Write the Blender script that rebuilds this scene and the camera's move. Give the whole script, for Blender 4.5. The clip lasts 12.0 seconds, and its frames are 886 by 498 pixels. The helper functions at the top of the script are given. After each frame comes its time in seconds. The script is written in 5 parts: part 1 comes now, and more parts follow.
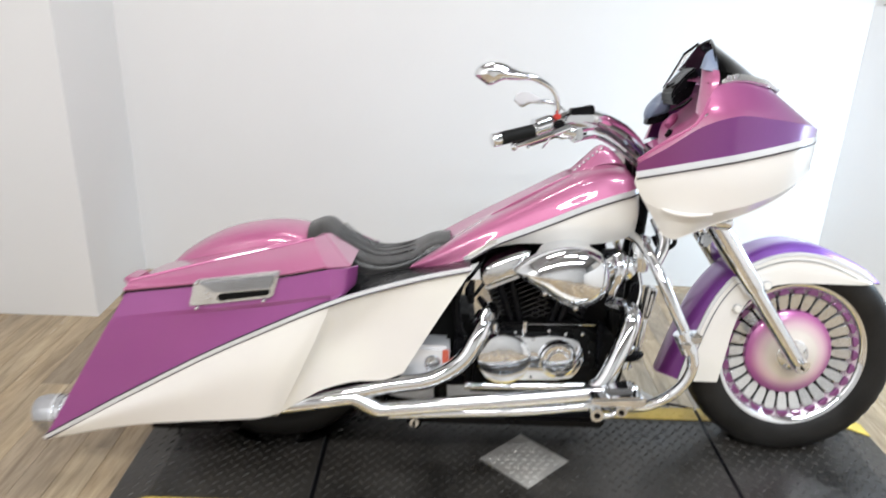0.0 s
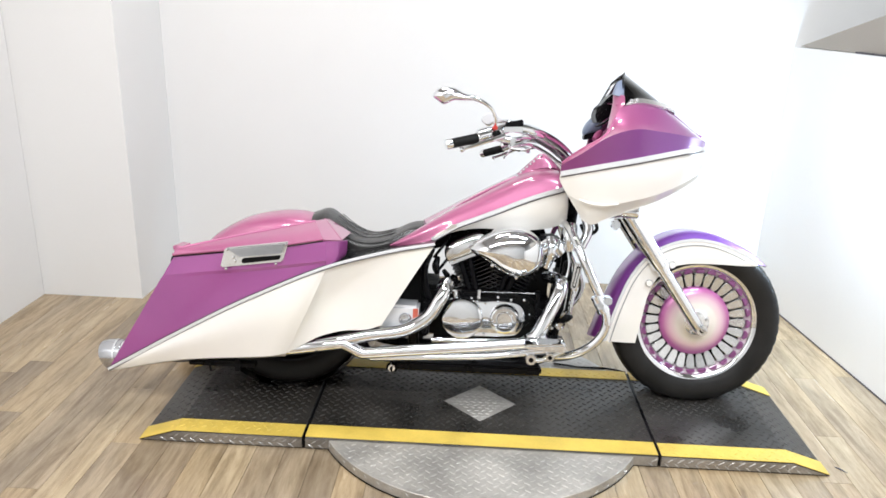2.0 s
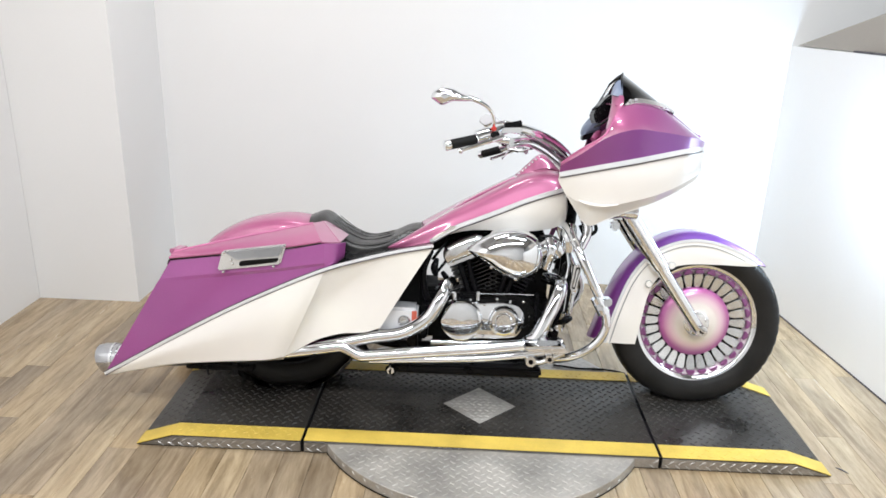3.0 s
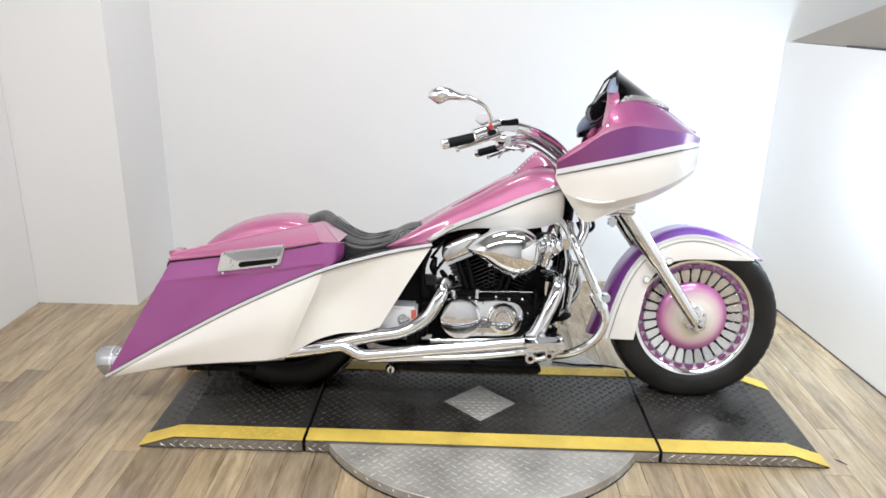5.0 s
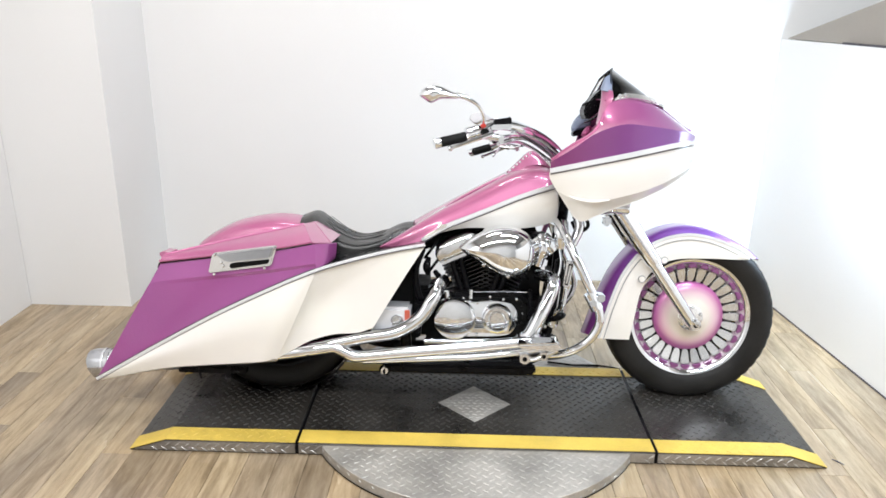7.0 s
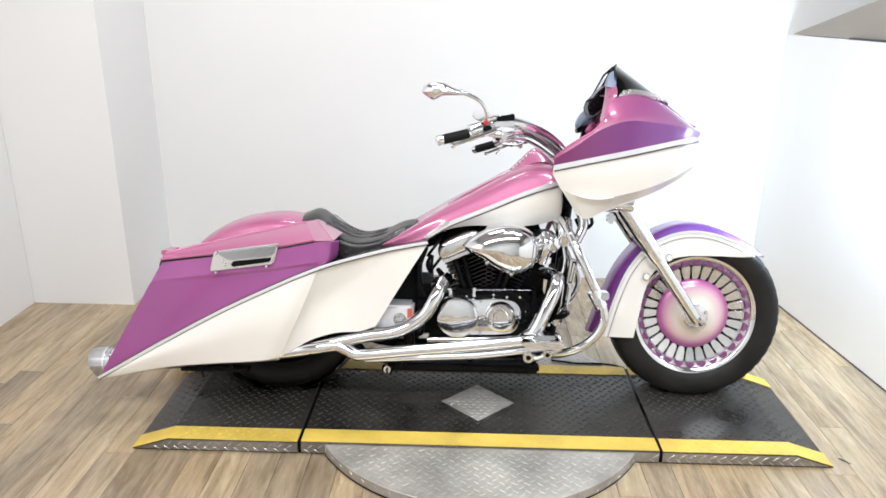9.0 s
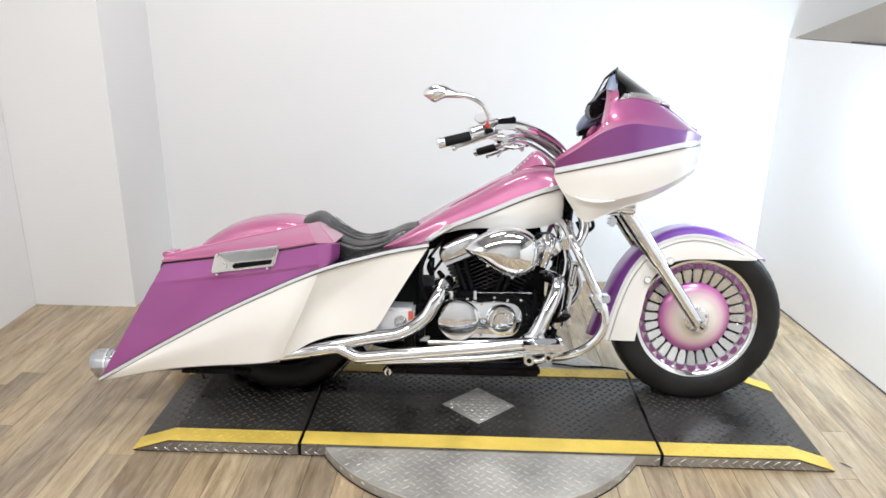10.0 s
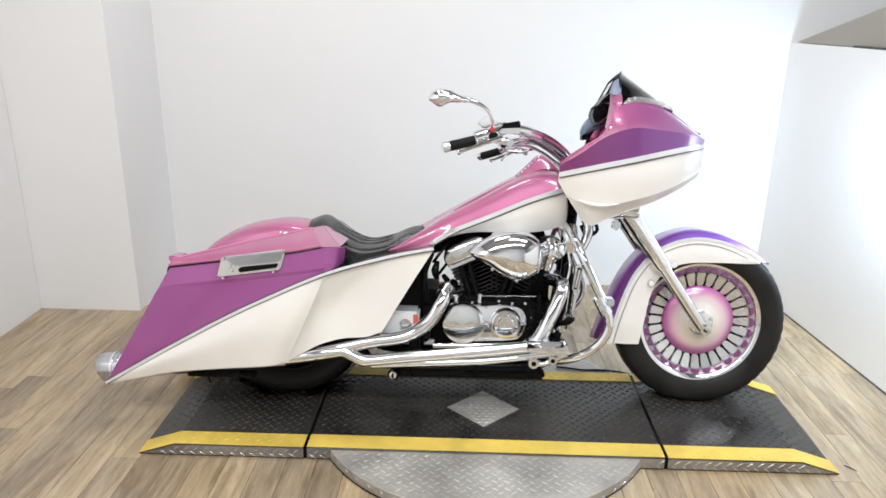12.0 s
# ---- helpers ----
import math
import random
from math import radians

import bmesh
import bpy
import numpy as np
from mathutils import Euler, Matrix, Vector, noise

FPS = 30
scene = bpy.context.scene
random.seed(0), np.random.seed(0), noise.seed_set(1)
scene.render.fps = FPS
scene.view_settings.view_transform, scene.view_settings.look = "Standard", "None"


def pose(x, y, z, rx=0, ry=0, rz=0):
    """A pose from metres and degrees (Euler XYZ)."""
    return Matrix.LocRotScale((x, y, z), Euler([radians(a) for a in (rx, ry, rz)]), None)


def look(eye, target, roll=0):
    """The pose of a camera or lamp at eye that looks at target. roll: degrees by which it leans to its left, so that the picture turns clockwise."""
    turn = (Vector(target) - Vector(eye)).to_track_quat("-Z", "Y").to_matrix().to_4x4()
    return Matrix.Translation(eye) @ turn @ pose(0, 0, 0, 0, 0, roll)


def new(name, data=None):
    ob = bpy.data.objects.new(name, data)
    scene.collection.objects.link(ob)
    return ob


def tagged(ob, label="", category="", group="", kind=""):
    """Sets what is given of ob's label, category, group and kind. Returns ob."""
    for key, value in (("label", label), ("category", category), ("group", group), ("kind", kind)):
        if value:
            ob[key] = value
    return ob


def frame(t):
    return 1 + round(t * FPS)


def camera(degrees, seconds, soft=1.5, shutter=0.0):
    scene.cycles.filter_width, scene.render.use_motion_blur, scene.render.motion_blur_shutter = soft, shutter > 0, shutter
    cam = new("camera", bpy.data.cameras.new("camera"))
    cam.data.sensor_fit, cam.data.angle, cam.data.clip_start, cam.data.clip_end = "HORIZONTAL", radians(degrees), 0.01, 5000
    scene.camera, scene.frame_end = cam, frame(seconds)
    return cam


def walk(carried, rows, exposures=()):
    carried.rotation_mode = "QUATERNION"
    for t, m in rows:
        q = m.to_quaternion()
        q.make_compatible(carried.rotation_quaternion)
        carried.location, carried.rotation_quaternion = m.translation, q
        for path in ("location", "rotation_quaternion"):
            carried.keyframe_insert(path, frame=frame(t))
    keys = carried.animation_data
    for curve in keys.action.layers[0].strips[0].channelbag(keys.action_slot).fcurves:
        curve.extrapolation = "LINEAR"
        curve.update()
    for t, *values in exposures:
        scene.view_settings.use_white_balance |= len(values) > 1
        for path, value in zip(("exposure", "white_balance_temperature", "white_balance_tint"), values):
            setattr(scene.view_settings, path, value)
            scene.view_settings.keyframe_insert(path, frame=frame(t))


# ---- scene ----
cam = camera(62.8, 12.0, 1.6, 0.4)
PATH = [
    (0, (-0.285, -1.934, 1.499), (-0.28, -0.07, 0.774), 1.9),
    (0.2, (-0.297, -2.074, 1.532), (-0.351, -0.228, 0.764), 1.6),
    (0.5, (-0.256, -2.272, 1.544), (-0.333, -0.394, 0.861), 1.8),
    (0.8, (-0.183, -2.429, 1.560), (-0.240, -0.551, 0.876), 3.0),
    (1, (-0.147, -2.521, 1.536), (-0.237, -0.643, 0.853), 3.9),
    (1.2, (-0.122, -2.553, 1.552), (-0.228, -0.666, 0.898), 2.0),
    (1.5, (-0.109, -2.568, 1.548), (-0.164, -0.674, 0.909), 2.3),
    (2, (-0.089, -2.58, 1.546), (-0.148, -0.685, 0.908), 2.0),
    (2.5, (-0.099, -2.563, 1.546), (-0.149, -0.671, 0.902), 2.0),
    (3, (-0.097, -2.564, 1.545), (-0.147, -0.669, 0.909), 1.8),
    (5, (-0.103, -2.578, 1.541), (-0.144, -0.682, 0.907), 1.1),
    (5.5, (-0.091, -2.576, 1.539), (-0.136, -0.682, 0.898), 0.9),
    (6, (-0.092, -2.567, 1.539), (-0.146, -0.673, 0.899), 1.0),
    (6.5, (-0.089, -2.56, 1.536), (-0.132, -0.667, 0.891), 0.9),
    (7, (-0.083, -2.556, 1.537), (-0.121, -0.66, 0.901), 0.9),
    (9, (-0.079, -2.539, 1.533), (-0.128, -0.645, 0.89), 0.7),
    (9.5, (-0.081, -2.535, 1.532), (-0.127, -0.641, 0.89), 0.8),
    (10, (-0.075, -2.54, 1.53), (-0.13, -0.643, 0.896), 0.8),
    (10.5, (-0.086, -2.539, 1.535), (-0.136, -0.642, 0.901), 0.9),
    (11, (-0.092, -2.546, 1.534), (-0.148, -0.647, 0.909), 0.9),
    (11.5, (-0.09, -2.549, 1.537), (-0.154, -0.651, 0.91), 0.7),
    (12, (-0.087, -2.553, 1.532), (-0.146, -0.653, 0.909), 0.7),
]
EXPOSURES = [(0.0, -0.62), (0.8, -0.46), (1.2, -0.4), (2.0, -0.4), (3.0, -0.52), (5.0, -0.6), (6.0, -0.5), (7.0, -0.42), (9.5, -0.46), (10.5, -0.64), (12.0, -0.62)]
walk(cam, [(t, look(eye, target, roll)) for t, eye, target, roll in PATH], EXPOSURES)

# ---- world and light ----
world = bpy.data.worlds.new("world")
scene.world = world
world.use_nodes = True
world.node_tree.nodes["Background"].inputs["Color"].default_value = (0.9, 0.95, 1.0, 1)
world.node_tree.nodes["Background"].inputs["Strength"].default_value = 0.01


def area_lamp(x, y, z, target, sx, sy, watts, colour=(1, 1, 1)):
    data = bpy.data.lights.new("area_lamp", "AREA")
    data.shape, data.size, data.size_y, data.energy, data.color = "RECTANGLE", sx, sy, watts, colour
    ob = new("area_lamp", data)
    ob.matrix_world = look((x, y, z), target)
    return ob


# fluorescent strips under the ceiling, warmer on the left and cooler on the right
WARM, EVEN, COOL = (0.99, 0.96, 0.935), (0.94, 0.972, 1.0), (0.865, 0.94, 1.0)
for lx, ly, watts, tint in ((1.40, -1.05, 72, COOL), (-0.75, 0.35, 42, WARM), (0.2, -0.8, 30, EVEN), (-1.5, -2.9, 96, WARM), (-0.5, -2.9, 62, EVEN), (0.5, -2.9, 52, EVEN), (1.4, -2.9, 72, COOL)):
    area_lamp(lx, ly, 3.5, (lx, ly + 0.001, 0), 0.9, 0.16, watts, tint)
# added cool lamp, source unseen, past the view's right-hand edge, close to the partition
area_lamp(1.675, 0.20, 1.04, (1.57, 0.65, 0.60), 0.05, 0.36, 32, (0.62, 0.81, 1.0))

# ---- materials ----


class Nodes:
    """A small builder for node materials."""

    def __init__(self, name):
        self.m = bpy.data.materials.new(name)
        self.m.use_nodes = True
        self.t = self.m.node_tree
        self.b = self.t.nodes["Principled BSDF"]

    def add(self, kind, **inputs):
        n = self.t.nodes.new(kind)
        for k, v in inputs.items():
            n.inputs[k.replace("_", " ")].default_value = v
        return n

    def link(self, a, out, b, inp):
        self.t.links.new(a.outputs[out], b.inputs[inp])

    def coords(self, sx=1, sy=1, sz=1, space="Object"):
        c, m = self.add("ShaderNodeTexCoord"), self.add("ShaderNodeMapping")
        m.inputs["Scale"].default_value = (sx, sy, sz)
        self.link(c, space, m, "Vector")
        return m

    def noise(self, at, scale, detail=4, rough=0.55):
        n = self.add("ShaderNodeTexNoise", Scale=scale, Detail=detail, Roughness=rough)
        self.link(at, "Vector", n, "Vector")
        return n

    def ramp(self, src, out, stops):
        r = self.add("ShaderNodeValToRGB")
        e = r.color_ramp.elements
        while len(e) < len(stops):
            e.new(0.5)
        for el, (p, c) in zip(e, stops):
            el.position, el.color = p, (*c, 1)
        self.link(src, out, r, "Fac")
        return r

    def mix(self, fac, a, b, mode="MIX"):
        n = self.t.nodes.new("ShaderNodeMix")
        n.data_type, n.blend_type = "RGBA", mode
        for sock, v in ((n.inputs[0], fac), (n.inputs[6], a), (n.inputs[7], b)):
            if isinstance(v, tuple) and hasattr(v[0], "outputs"):
                self.t.links.new(v[0].outputs[v[1]], sock)
            else:
                sock.default_value = v if not isinstance(v, tuple) else (*v, 1)
        return n

    def bump(self, src, out, strength, distance):
        n = self.add("ShaderNodeBump", Strength=strength, Distance=distance)
        self.link(src, out, n, "Height")
        self.link(n, "Normal", self.b, "Normal")
        return n

    def set(self, **inputs):
        for k, v in inputs.items():
            self.b.inputs[k.replace("_", " ")].default_value = v if not isinstance(v, tuple) else (*v, 1)
        return self


def surface(name, colour, rough, metal=0.0, vary=0.12, scale=6.0, fine=120.0, bump=0.02, coat=0.0, coat_rough=0.03, spec=0.5, rvary=0.1):
    """A surface with colour and gloss that vary at two scales, and fine relief."""
    n = Nodes(name)
    at = n.coords()
    big, small = n.noise(at, scale), n.noise(at, fine, 3)
    lo, hi = tuple(c * (1 - vary) for c in colour), tuple(min(1, c * (1 + vary * 0.6)) for c in colour)
    r = n.ramp(big, "Fac", [(0.3, lo), (0.7, hi)])
    g = n.ramp(small, "Fac", [(0.3, (1 - vary * 0.5,) * 3), (0.7, (1, 1, 1))])
    m = n.mix(1.0, (r, 0), (g, 0), "MULTIPLY")
    n.t.links.new(m.outputs[2], n.b.inputs["Base Color"])
    q = n.ramp(big, "Fac", [(0.3, (max(0.02, rough - rvary),) * 3), (0.7, (min(1, rough + rvary),) * 3)])
    n.t.links.new(q.outputs[0], n.b.inputs["Roughness"])
    n.set(Metallic=metal, Coat_Weight=coat, Coat_Roughness=coat_rough, Specular_IOR_Level=spec)
    if bump:
        n.bump(small, "Fac", bump, 0.004)
    return n.m


def candy(name, colour, metal=0.45, flake=0.12):
    """Metallic candy lacquer: flakes under a clear coat with a slight orange peel."""
    n = Nodes(name)
    at = n.coords()
    f = n.noise(at, 900, 2)
    big = n.noise(at, 3, 2)
    r = n.ramp(f, "Fac", [(0.35, tuple(c * (1 - flake) for c in colour)), (0.65, tuple(min(1, c * (1 + flake)) for c in colour))])
    g = n.ramp(big, "Fac", [(0.3, (0.92, 0.9, 0.94)), (0.7, (1, 1, 1))])
    m = n.mix(1.0, (r, 0), (g, 0), "MULTIPLY")
    n.t.links.new(m.outputs[2], n.b.inputs["Base Color"])
    n.set(Metallic=metal, Roughness=0.38, Coat_Weight=1.0, Coat_Roughness=0.03)
    peel = n.noise(at, 220, 2)
    n.bump(peel, "Fac", 0.012, 0.002)
    return n.m


def fade_paint(name, stops):
    """Candy lacquer ramped from colour to colour along the machine, holding light and shade."""
    n = Nodes(name)
    at = n.coords()
    sep = n.add("ShaderNodeSeparateXYZ")
    n.link(at, "Vector", sep, "Vector")
    r = n.ramp(sep, "X", stops)
    f = n.ramp(n.noise(at, 900, 2), "Fac", [(0.35, (0.88, 0.88, 0.88)), (0.65, (1, 1, 1))])
    m = n.mix(1.0, (r, 0), (f, 0), "MULTIPLY")
    n.t.links.new(m.outputs[2], n.b.inputs["Base Color"])
    n.set(Metallic=0.35, Roughness=0.36, Coat_Weight=1.0, Coat_Roughness=0.03)
    n.bump(n.noise(at, 220, 2), "Fac", 0.012, 0.002)
    return n.m


# one candy paint: ROSE is its lit copy, PAINT its shaded copy
ROSE = candy("candy_paint_lit_rose", (0.405, 0.108, 0.225), 0.25)
PAINT = candy("candy_paint_shaded_purple", (0.345, 0.078, 0.285), 0.35)
# FADE and DEEP put the fairing's lit and shaded faces into colour
FADE = fade_paint("candy_paint_lit_fade", [(0.40, (0.42, 0.105, 0.225)), (0.52, (0.38, 0.095, 0.26)), (0.74, (0.29, 0.075, 0.31))])
INNER = surface("satin_pink_paint", (0.36, 0.085, 0.20), 0.42, 0.0, 0.08, 8, 200, 0.01, spec=0.3)
DEEP = fade_paint("candy_paint_shaded_plum", [(0.32, (0.215, 0.036, 0.165)), (0.48, (0.20, 0.040, 0.21)), (0.62, (0.21, 0.056, 0.28)), (0.76, (0.24, 0.088, 0.35))])
SPOKE = surface("polished_wheel_metal", (0.70, 0.705, 0.71), 0.17, 0.8, 0.10, 30, 160, 0.01, rvary=0.05)
FIN = surface("satin_black_fin_edge", (0.022, 0.022, 0.023), 0.34, 0.0, 0.3, 20, 200, 0.05, spec=0.5)
LINER = surface("blue_grey_satin", (0.17, 0.205, 0.29), 0.36, 0.0, 0.08, 8, 140, 0.02, spec=0.5)
PALE = Nodes("pale_clear_screen").set(Base_Color=(0.80, 0.81, 0.82), Roughness=0.04, Transmission_Weight=0.9, IOR=1.15).m
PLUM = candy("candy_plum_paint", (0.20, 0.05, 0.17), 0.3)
# VIOLET puts the cool light on the front fender into its colour
VIOLET = fade_paint("candy_paint_blue_lit", [(0.45, (0.19, 0.038, 0.20)), (0.62, (0.215, 0.056, 0.33)), (0.80, (0.25, 0.10, 0.50)), (1.0, (0.29, 0.14, 0.56))])
CREAM = candy("pearl_cream_paint", (0.81, 0.785, 0.725), 0.0, 0.03)
CHROME = surface("chrome", (0.85, 0.87, 0.90), 0.05, 1.0, 0.04, 9, 60, 0.006, rvary=0.02)
# darkened copy of chrome: darker reflections put into the colour
TIP = surface("darkened_chrome", (0.55, 0.56, 0.59), 0.10, 1.0, 0.1, 9, 60, 0.004, rvary=0.02)
# silver leaf; also a painted pale reflection on mirror glass and tool box
SILVER = surface("silver_leaf_and_pale_reflection", (0.76, 0.76, 0.78), 0.25, 0.35, 0.03, 8, 40, 0.0, rvary=0.02)
POLISHED = surface("polished_aluminium", (0.75, 0.765, 0.785), 0.16, 1.0, 0.08, 14, 160, 0.01, rvary=0.05)
BLACK = surface("black_enamel", (0.004, 0.004, 0.005), 0.3, 0.0, 0.3, 8, 80, 0.01, spec=0.12)
LINE = surface("grey_fine_line", (0.26, 0.26, 0.27), 0.35, 0.0, 0.2, 8, 80, 0)
DARK = surface("dark_pinstripe", (0.05, 0.043, 0.06), 0.35, 0.0, 0.2, 8, 80, 0)
WRINKLE = surface("wrinkle_black_metal", (0.006, 0.006, 0.006), 0.55, 0.0, 0.3, 20, 300, 0.25, spec=0.08)
RUBBER = surface("tyre_rubber", (0.016, 0.0148, 0.0138), 0.5, 0.0, 0.35, 9, 160, 0.06, spec=0.2)
GRIP = surface("grip_rubber", (0.008, 0.008, 0.008), 0.6, 0.0, 0.2, 9, 200, 0.2, spec=0.15)
VINYL = surface("black_seat_vinyl", (0.022, 0.021, 0.021), 0.32, 0.0, 0.25, 7, 260, 0.14, spec=0.6)
GLASS = Nodes("smoked_glass").set(Base_Color=(0.006, 0.007, 0.009), Roughness=0.03, Transmission_Weight=0.9, IOR=1.45).m
BARREL = surface("silver_pink_paint", (0.72, 0.62, 0.68), 0.28, 0.5, 0.1, 12, 120, 0.01, coat=0.6)
BRUSHED = surface("satin_chrome", (0.82, 0.81, 0.80), 0.24, 0.85, 0.06, 14, 160, 0.01, rvary=0.05)
DECK = surface("black_deck_coating", (0.034, 0.0305, 0.027), 0.335, 0.0, 0.6, 5, 140, 0.2, spec=0.47)
PLATE = surface("bare_tread_plate", (0.36, 0.335, 0.305), 0.36, 0.6, 0.45, 5, 90, 0.08)
DISC = surface("bright_tread_plate", (0.50, 0.475, 0.44), 0.40, 0.5, 0.35, 4, 90, 0.08)
WORN = surface("worn_bright_steel", (0.50, 0.48, 0.455), 0.34, 0.7, 0.35, 6, 120, 0.02)
YELLOW = surface("yellow_edge_paint", (0.64, 0.455, 0.085), 0.5, 0.0, 0.22, 7, 150, 0.06)
WALL = surface("white_wall_paint", (0.765, 0.762, 0.758), 0.55, 0.0, 0.02, 1.2, 90, 0.03, rvary=0.02)
BOARD = surface("white_wall_board", (0.82, 0.825, 0.83), 0.42, 0.0, 0.02, 1.5, 60, 0.02, rvary=0.01)
BEIGE = surface("beige_wall_paint", (0.345, 0.32, 0.285), 0.6, 0.0, 0.05, 2, 90, 0.03)
# tones of unseen surfaces, chosen for bounce light and chrome reflections
SHADE = surface("unseen_wall_grey", (0.22, 0.22, 0.22), 0.7, 0.0, 0.1, 1.5, 60, 0.02)
PLAIN = surface("unseen_wall_pale", (0.60, 0.60, 0.595), 0.65, 0.0, 0.06, 1.2, 60, 0.02)
TILE = surface("unseen_ceiling_pale", (0.42, 0.42, 0.42), 0.7, 0.0, 0.08, 1.2, 60, 0.02)
GROUT = surface("dark_floor_gap", (0.15, 0.113, 0.07), 0.8, 0.0, 0.2, 8, 90)


def planks():
    """Vinyl planks with a brushed oak print, each one a shade of its own."""
    n = Nodes("oak_plank_vinyl")
    at = n.coords(1, 1, 1, "Object")
    info = n.add("ShaderNodeObjectInfo")
    off = n.add("ShaderNodeVectorMath")
    off.operation = "SCALE"
    off.inputs[3].default_value = 37.0
    comb = n.add("ShaderNodeCombineXYZ")
    for k in ("X", "Y", "Z"):
        n.link(info, "Random", comb, k)
    n.link(comb, "Vector", off, 0)
    add = n.add("ShaderNodeVectorMath")
    add.operation = "ADD"
    n.link(at, "Vector", add, 0)
    n.link(off, "Vector", add, 1)
    stretch = n.add("ShaderNodeMapping")
    stretch.inputs["Scale"].default_value = (8.0, 1.0, 1)
    n.link(add, "Vector", stretch, "Vector")
    grain = n.noise(stretch, 3.0, 6, 0.6)
    grain.inputs["Distortion"].default_value = 0.7
    blot = n.noise(stretch, 0.8, 3, 0.5)
    fine = n.noise(stretch, 11, 5, 0.7)
    base = n.ramp(grain, "Fac", [(0.30, (0.250, 0.184, 0.114)), (0.43, (0.350, 0.265, 0.168)), (0.57, (0.440, 0.342, 0.223)), (0.72, (0.520, 0.414, 0.280))])
    tone = n.ramp(blot, "Fac", [(0.34, (0.72, 0.72, 0.74)), (0.60, (1, 1, 1))])
    each = n.ramp(info, "Random", [(0.0, (0.64, 0.63, 0.64)), (0.3, (0.83, 0.84, 0.88)), (0.6, (1, 0.96, 0.88)), (1.0, (0.98, 1, 1))])
    hair = n.ramp(fine, "Fac", [(0.36, (0.82, 0.80, 0.77)), (0.58, (1, 1, 1))])
    a = n.mix(1.0, (base, 0), (tone, 0), "MULTIPLY")
    b = n.mix(1.0, (a, 2), (each, 0), "MULTIPLY")
    c = n.mix(1.0, (b, 2), (hair, 0), "MULTIPLY")
    n.t.links.new(c.outputs[2], n.b.inputs["Base Color"])
    q = n.ramp(blot, "Fac", [(0.3, (0.18,) * 3), (0.7, (0.30,) * 3)])
    n.t.links.new(q.outputs[0], n.b.inputs["Roughness"])
    n.set(Specular_IOR_Level=0.75)
    n.bump(fine, "Fac", 0.05, 0.003)
    return n.m


PLANK = planks()


def hub_paint():
    """Airbrushed hub: cream in the middle, fading to pink at the rim of the disc."""
    n = Nodes("airbrushed_hub_paint")
    at = n.coords(1, 0, 1)
    d = n.add("ShaderNodeVectorMath")
    d.operation = "LENGTH"
    n.link(at, "Vector", d, 0)
    r = n.ramp(d, "Value", [(0.0, (0.73, 0.66, 0.60)), (0.075, (0.75, 0.68, 0.62)), (0.100, (0.72, 0.50, 0.56)), (0.128, (0.50, 0.14, 0.36)), (0.142, (0.43, 0.10, 0.33))])
    n.t.links.new(r.outputs[0], n.b.inputs["Base Color"])
    n.set(Metallic=0.25, Roughness=0.3, Coat_Weight=1.0, Coat_Roughness=0.03)
    n.bump(n.noise(n.coords(), 220, 2), "Fac", 0.012, 0.002)
    return n.m


HUB = hub_paint()

# ---- mesh helpers ----


def part(name, bm, material, parent=None, label="", sharp=35, smooth=True):
    """Links a bmesh as one mesh object under a thing or a part."""
    me = bpy.data.meshes.new(name)
    bmesh.ops.recalc_face_normals(bm, faces=bm.faces)
    bm.to_mesh(me)
    bm.free()
    me.materials.append(material)
    if smooth:
        me.polygons.foreach_set("use_smooth", [True] * len(me.polygons))
        me.set_sharp_from_angle(angle=radians(sharp))
    ob = new(name, me)
    ob.parent = parent
    if label:
        ob["label"] = label
    return ob


def spline(pts, n):
    """n + 1 points on a smooth curve through pts."""
    p = [Vector(q) for q in pts]
    if len(p) == 2:
        return [p[0].lerp(p[1], i / n) for i in range(n + 1)]
    p = [2 * p[0] - p[1]] + p + [2 * p[-1] - p[-2]]
    out, spans = [], len(p) - 3
    for i in range(n + 1):
        u = min(i / n * spans, spans - 1e-9)
        k, f = int(u), u - int(u)
        a, b, c, d = p[k], p[k + 1], p[k + 2], p[k + 3]
        out.append(0.5 * (2 * b + (c - a) * f + (2 * a - 5 * b + 4 * c - d) * f * f + (3 * b - a - 3 * c + d) * f ** 3))
    return out


def grid(rows, closed=False):
    """A bmesh of quads over equal rows of points."""
    bm = bmesh.new()
    vs = [[bm.verts.new(p) for p in row] for row in rows]
    m = len(vs[0])
    for a, b in zip(vs, vs[1:]):
        for j in range(m if closed else m - 1):
            k = (j + 1) % m
            bm.faces.new((a[j], a[k], b[k], b[j]))
    return bm


def shell(guides, n=36, m=6, thick=0.004):
    """A smooth sheet through guide curves, with thickness."""
    g = [spline(c, n) for c in guides]
    rows = [spline([c[i] for c in g], m * (len(g) - 1)) for i in range(n + 1)]
    bm = grid(rows)
    bmesh.ops.remove_doubles(bm, verts=bm.verts, dist=0.0004)
    bmesh.ops.recalc_face_normals(bm, faces=bm.faces)
    if thick:
        bmesh.ops.solidify(bm, geom=bm.faces[:], thickness=thick)
    return bm


def flip(bm):
    """Mirrors a bmesh to the other side of the motorcycle."""
    for v in bm.verts:
        v.co.y = -v.co.y
    return bm


